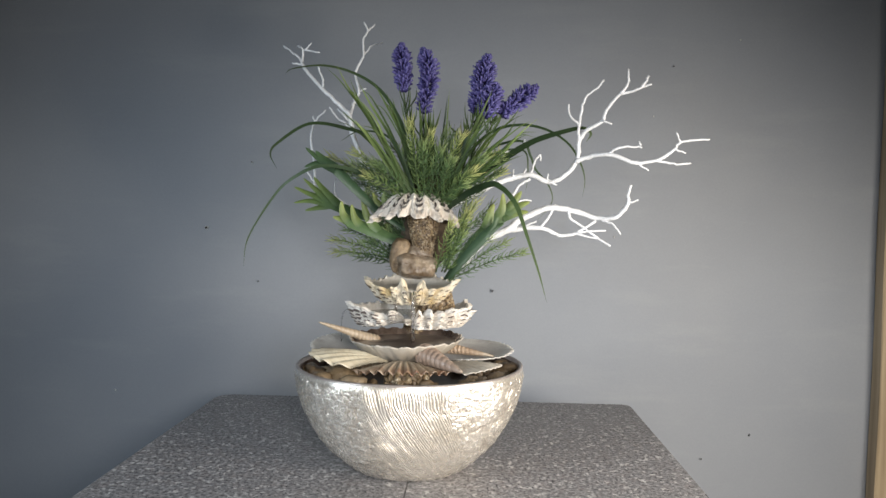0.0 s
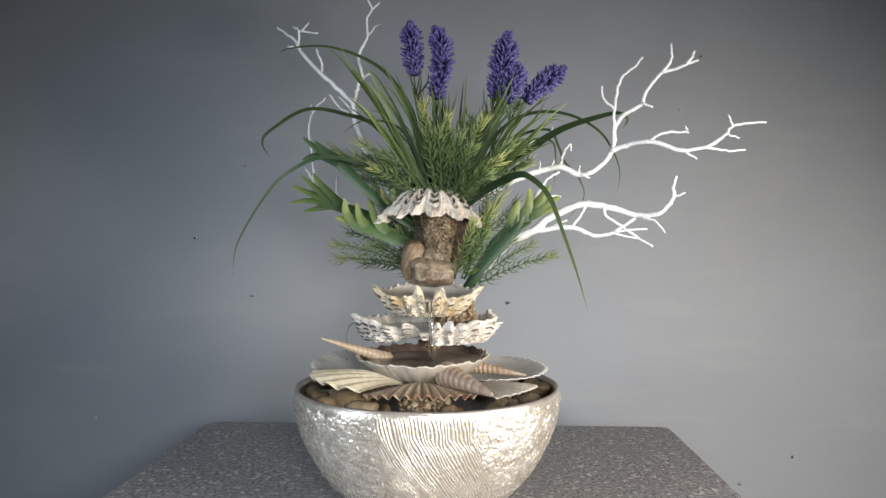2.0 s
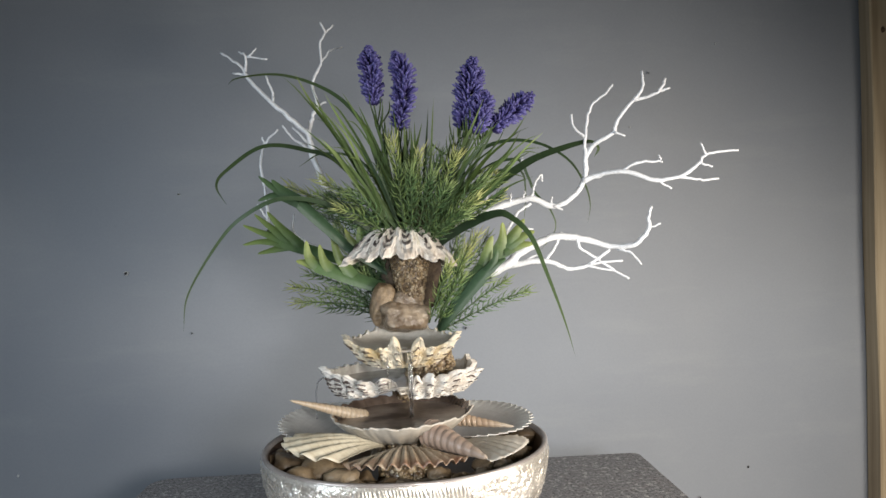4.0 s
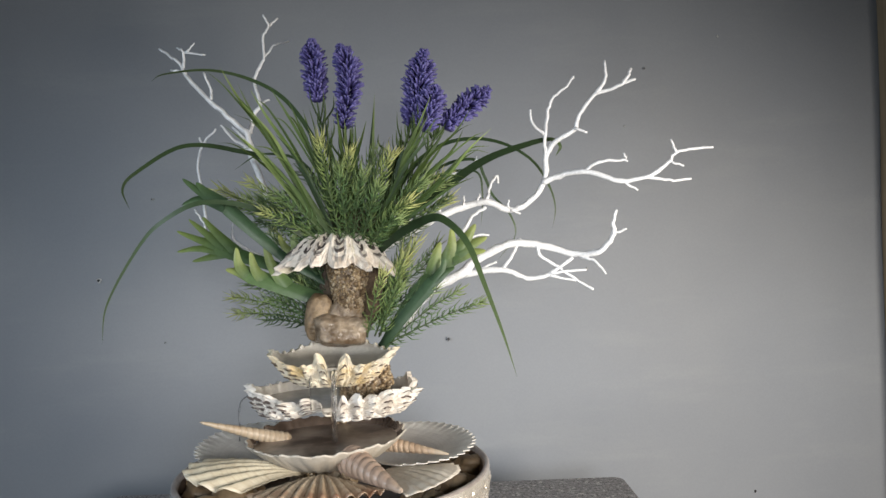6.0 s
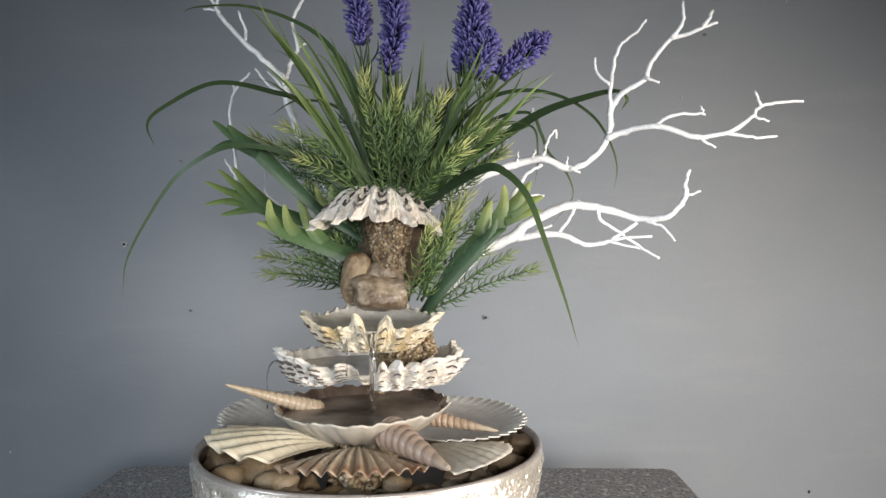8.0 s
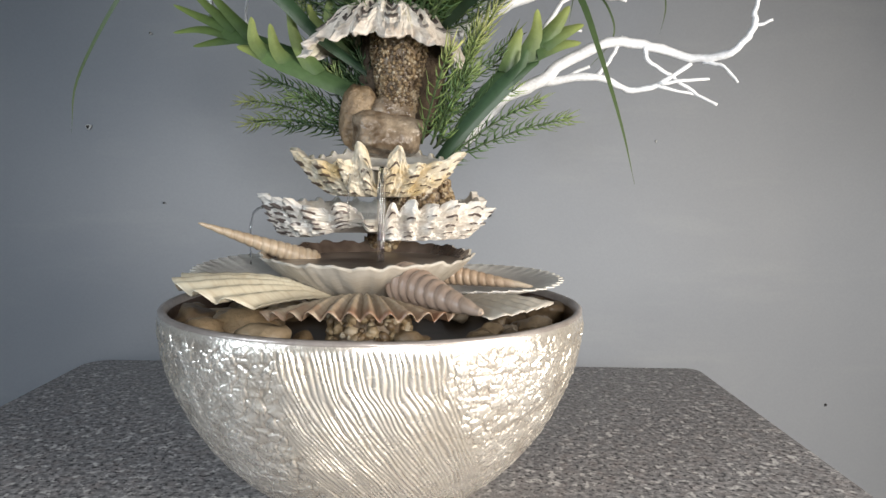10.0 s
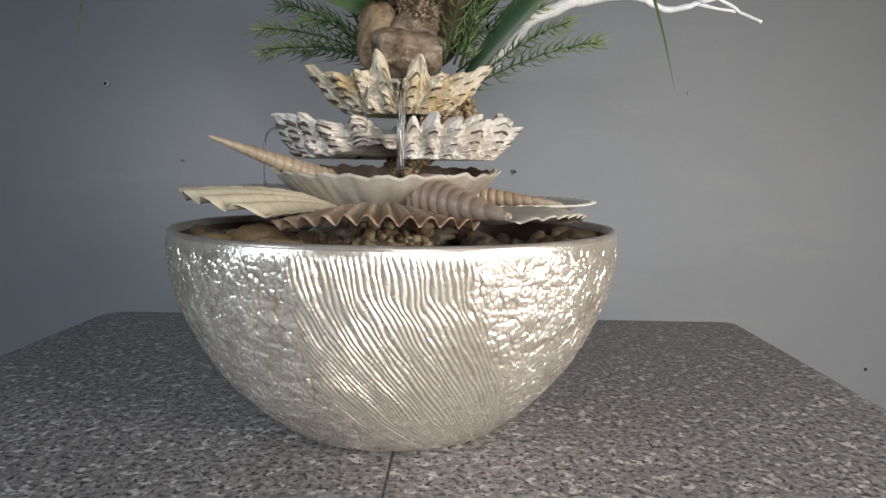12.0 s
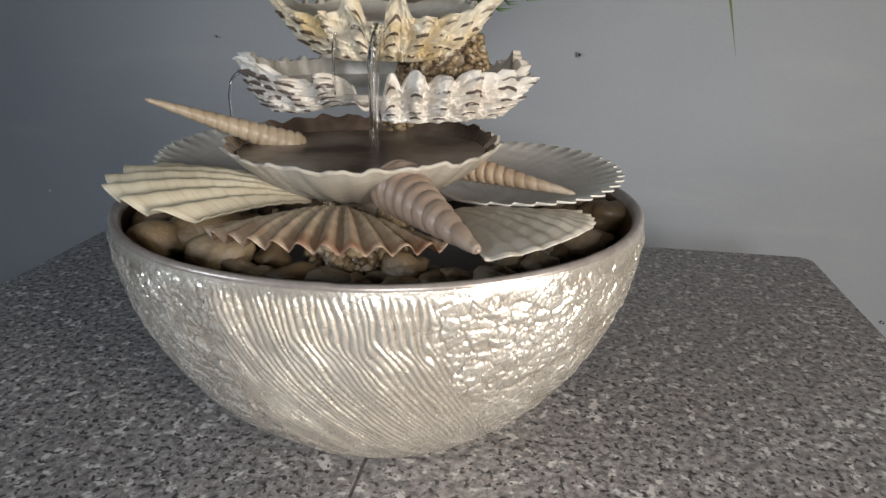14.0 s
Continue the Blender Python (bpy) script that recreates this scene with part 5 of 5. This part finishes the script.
def staghorn(label, stem, lobes, w0, w1, lobe_w, mat):
    """A fern leaf like an antler: a strap that broadens and splits into blunt fingers."""
    top = thing("staghorn_leaf", stem[0], label, "plant", "staghorn leaves")
    ribbon(stem, w0 * 1.1, w1 * 1.5, 0.0, 0.62).make("leaf", mat, top, crease=40)
    for pts in lobes:
        ribbon(pts, lobe_w * 2.0, lobe_w * 0.45, 0.50, 1.0).make("lobe", mat, top, crease=40)
    return top


staghorn("bright green staghorn leaf with lime-yellow fingers", [(-0.030, 1.10, 1.158), (-0.075, 1.092, 1.174), (-0.112, 1.088, 1.189), (-0.148, 1.088, 1.204)],
         [[(-0.116, 1.088, 1.190), (-0.130, 1.086, 1.205), (-0.136, 1.086, 1.229)], [(-0.136, 1.088, 1.198), (-0.151, 1.086, 1.212), (-0.154, 1.086, 1.235)], [(-0.090, 1.09, 1.182), (-0.110, 1.088, 1.212), (-0.119, 1.088, 1.250)], [(-0.138, 1.088, 1.200), (-0.154, 1.088, 1.204), (-0.169, 1.088, 1.207)]], 0.0090, 0.0080, 0.0052, STAG)
staghorn("green staghorn leaf with five forked fingers", [(-0.050, 1.12, 1.175), (-0.11, 1.14, 1.205), (-0.172, 1.15, 1.226), (-0.202, 1.15, 1.240)],
         [[(-0.190, 1.15, 1.236), (-0.226, 1.15, 1.249), (-0.254, 1.15, 1.261)], [(-0.188, 1.15, 1.236), (-0.214, 1.15, 1.257), (-0.237, 1.15, 1.277)], [(-0.182, 1.15, 1.229), (-0.224, 1.15, 1.236), (-0.255, 1.15, 1.232)], [(-0.186, 1.15, 1.229), (-0.212, 1.15, 1.223), (-0.234, 1.15, 1.218)], [(-0.170, 1.15, 1.228), (-0.202, 1.15, 1.260), (-0.218, 1.15, 1.280)]], 0.0055, 0.0085, 0.0042, STAG_MID)
staghorn("dark green staghorn leaf with a forked end", [(-0.040, 1.10, 1.185), (-0.085, 1.085, 1.215), (-0.122, 1.07, 1.251), (-0.168, 1.06, 1.297)],
         [[(-0.158, 1.06, 1.288), (-0.188, 1.06, 1.306), (-0.211, 1.06, 1.324)], [(-0.160, 1.06, 1.291), (-0.182, 1.06, 1.307), (-0.194, 1.06, 1.319)], [(-0.158, 1.06, 1.287), (-0.190, 1.06, 1.298), (-0.213, 1.06, 1.291)]], 0.0040, 0.0068, 0.0045, STAG_DARK)
staghorn("bright green staghorn leaf with lime-yellow fingers", [(0.028, 1.118, 1.092), (0.048, 1.115, 1.122), (0.080, 1.113, 1.168), (0.121, 1.112, 1.209), (0.146, 1.112, 1.227)],
         [[(0.116, 1.11, 1.203), (0.127, 1.108, 1.228), (0.128, 1.108, 1.253)], [(0.132, 1.11, 1.217), (0.149, 1.108, 1.240), (0.160, 1.108, 1.257)], [(0.134, 1.11, 1.220), (0.158, 1.108, 1.232), (0.175, 1.108, 1.239)], [(0.128, 1.11, 1.212), (0.153, 1.108, 1.219), (0.173, 1.108, 1.221)], [(0.100, 1.11, 1.190), (0.106, 1.108, 1.216), (0.112, 1.108, 1.234)]], 0.0060, 0.0095, 0.0056, STAG)
staghorn("dark green staghorn leaf low beside the column", [(0.022, 1.11, 1.088), (0.040, 1.10, 1.112), (0.072, 1.10, 1.150), (0.108, 1.10, 1.190)],
         [[(0.100, 1.10, 1.182), (0.112, 1.10, 1.196), (0.118, 1.10, 1.212)], [(0.102, 1.10, 1.182), (0.118, 1.10, 1.194), (0.130, 1.10, 1.200)]], 0.0040, 0.0068, 0.0040, STAG_DARK)
staghorn("green staghorn leaf standing behind the column", [(-0.038, 1.11, 1.175), (-0.060, 1.10, 1.205), (-0.078, 1.095, 1.228)],
         [[(-0.074, 1.095, 1.222), (-0.080, 1.093, 1.240), (-0.077, 1.093, 1.262)], [(-0.072, 1.095, 1.218), (-0.092, 1.093, 1.234), (-0.100, 1.093, 1.250)]], 0.0050, 0.0065, 0.0040, STAG)


# ---------------------------------------------------------------- lavender
def lavender(label, foot, path, r, count, seed):
    """A stalk with a dense spike of small curved florets in whorls."""
    rng = np.random.default_rng(seed)
    top = thing("lavender_flower", tuple(foot), label, "flower", "lavender spikes")
    s = Soup()
    tube(s, [foot, (np.array(foot) + np.array(path[0])) / 2 + np.array((0.002, 0, 0)), path[0], path[-1]], 0.0016, 0.0010, 6, 5)
    s.make("stalk", STALK, top)
    c = spline(path, 24)
    tan, a, b = frames_along(c)
    s = Soup()
    count = int(count * 0.78)
    for k in range(count):
        u = (k + rng.uniform(0, 1)) / count
        i = min(int(u * (len(c) - 1)), len(c) - 1)
        fat = r * (0.80 + 0.25 * math.sin(math.pi * min(1, u * 1.1)) - 0.55 * max(0, u - 0.72) / 0.28) * rng.uniform(0.55, 1.2)
        t = rng.uniform(0, 2 * math.pi)
        outw = math.cos(t) * a[i] + math.sin(t) * b[i]
        d = outw + tan[i] * rng.uniform(0.35, 0.9)
        d /= np.linalg.norm(d)
        p0 = c[i] + outw * fat * 0.25
        p2 = c[i] + outw * fat + tan[i] * fat * 0.45
        e = np.cross(d, tan[i])
        e /= np.linalg.norm(e) + 1e-9
        f = np.cross(e, d)
        w = 0.0016 * rng.uniform(0.7, 1.3)
        p1 = p0 + (p2 - p0) * 0.62 + tan[i] * 0.0012
        vv = [p0 + e * w * 0.5, p0 + f * w * 0.5, p0 - e * w * 0.5, p0 - f * w * 0.5, p1 + e * w, p1 + f * w, p1 - e * w, p1 - f * w, p2 + e * w * 0.75 + tan[i] * 0.001, p2 + f * w * 0.75, p2 - e * w * 0.75, p2 - f * w * 0.75]
        ff = [(j, (j + 1) % 4, 4 + (j + 1) % 4, 4 + j) for j in range(4)] + [(4 + j, 4 + (j + 1) % 4, 8 + (j + 1) % 4, 8 + j) for j in range(4)] + [(8, 9, 10, 11), (3, 2, 1, 0)]
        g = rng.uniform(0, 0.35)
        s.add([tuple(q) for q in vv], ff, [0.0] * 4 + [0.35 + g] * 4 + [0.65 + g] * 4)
    leaves = Soup()
    f0, f1 = np.array(foot), np.array(path[0])
    for k in range(14):
        p = f0 + (f1 - f0) * rng.uniform(0.45, 0.92)
        q = np.array((rng.normal(0, 0.010), rng.normal(0, 0.008), rng.uniform(0.03, 0.055)))
        blade(leaves, [p, p + q * 0.55 + np.array((q[0] * 0.4, 0, 0)), p + q], rng.uniform(0.0011, 0.0019), 4, rng.uniform(-1, 1))
    leaves.make("collar_leaves", BLADE, top, "thin grey-green leaves under the flower")["kind"] = "stuff"
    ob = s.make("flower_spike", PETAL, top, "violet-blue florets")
    ob["kind"] = "stuff"
    return top


lavender("upright violet lavender spike on a green stalk", (-0.02, 1.12, 1.25), [(-0.055, 1.16, 1.437), (-0.058, 1.163, 1.485), (-0.061, 1.165, 1.527)], 0.0168, 760, 1)
lavender("violet lavender spike nodding at its tip", (-0.005, 1.12, 1.25), [(-0.019, 1.155, 1.398), (-0.010, 1.155, 1.45), (-0.011, 1.16, 1.49), (-0.022, 1.167, 1.518)], 0.0182, 860, 2)
lavender("tapered violet lavender spike on a green stalk", (0.012, 1.12, 1.25), [(0.080, 1.152, 1.395), (0.089, 1.154, 1.45), (0.098, 1.156, 1.506)], 0.0212, 880, 3)
lavender("short violet lavender spike in front of the tapered one", (0.018, 1.12, 1.25), [(0.094, 1.14, 1.388), (0.104, 1.14, 1.42), (0.112, 1.14, 1.452)], 0.0190, 640, 4)
lavender("violet lavender spike leaning outwards", (0.025, 1.12, 1.25), [(0.122, 1.15, 1.395), (0.155, 1.155, 1.424), (0.190, 1.16, 1.450)], 0.0168, 720, 5)
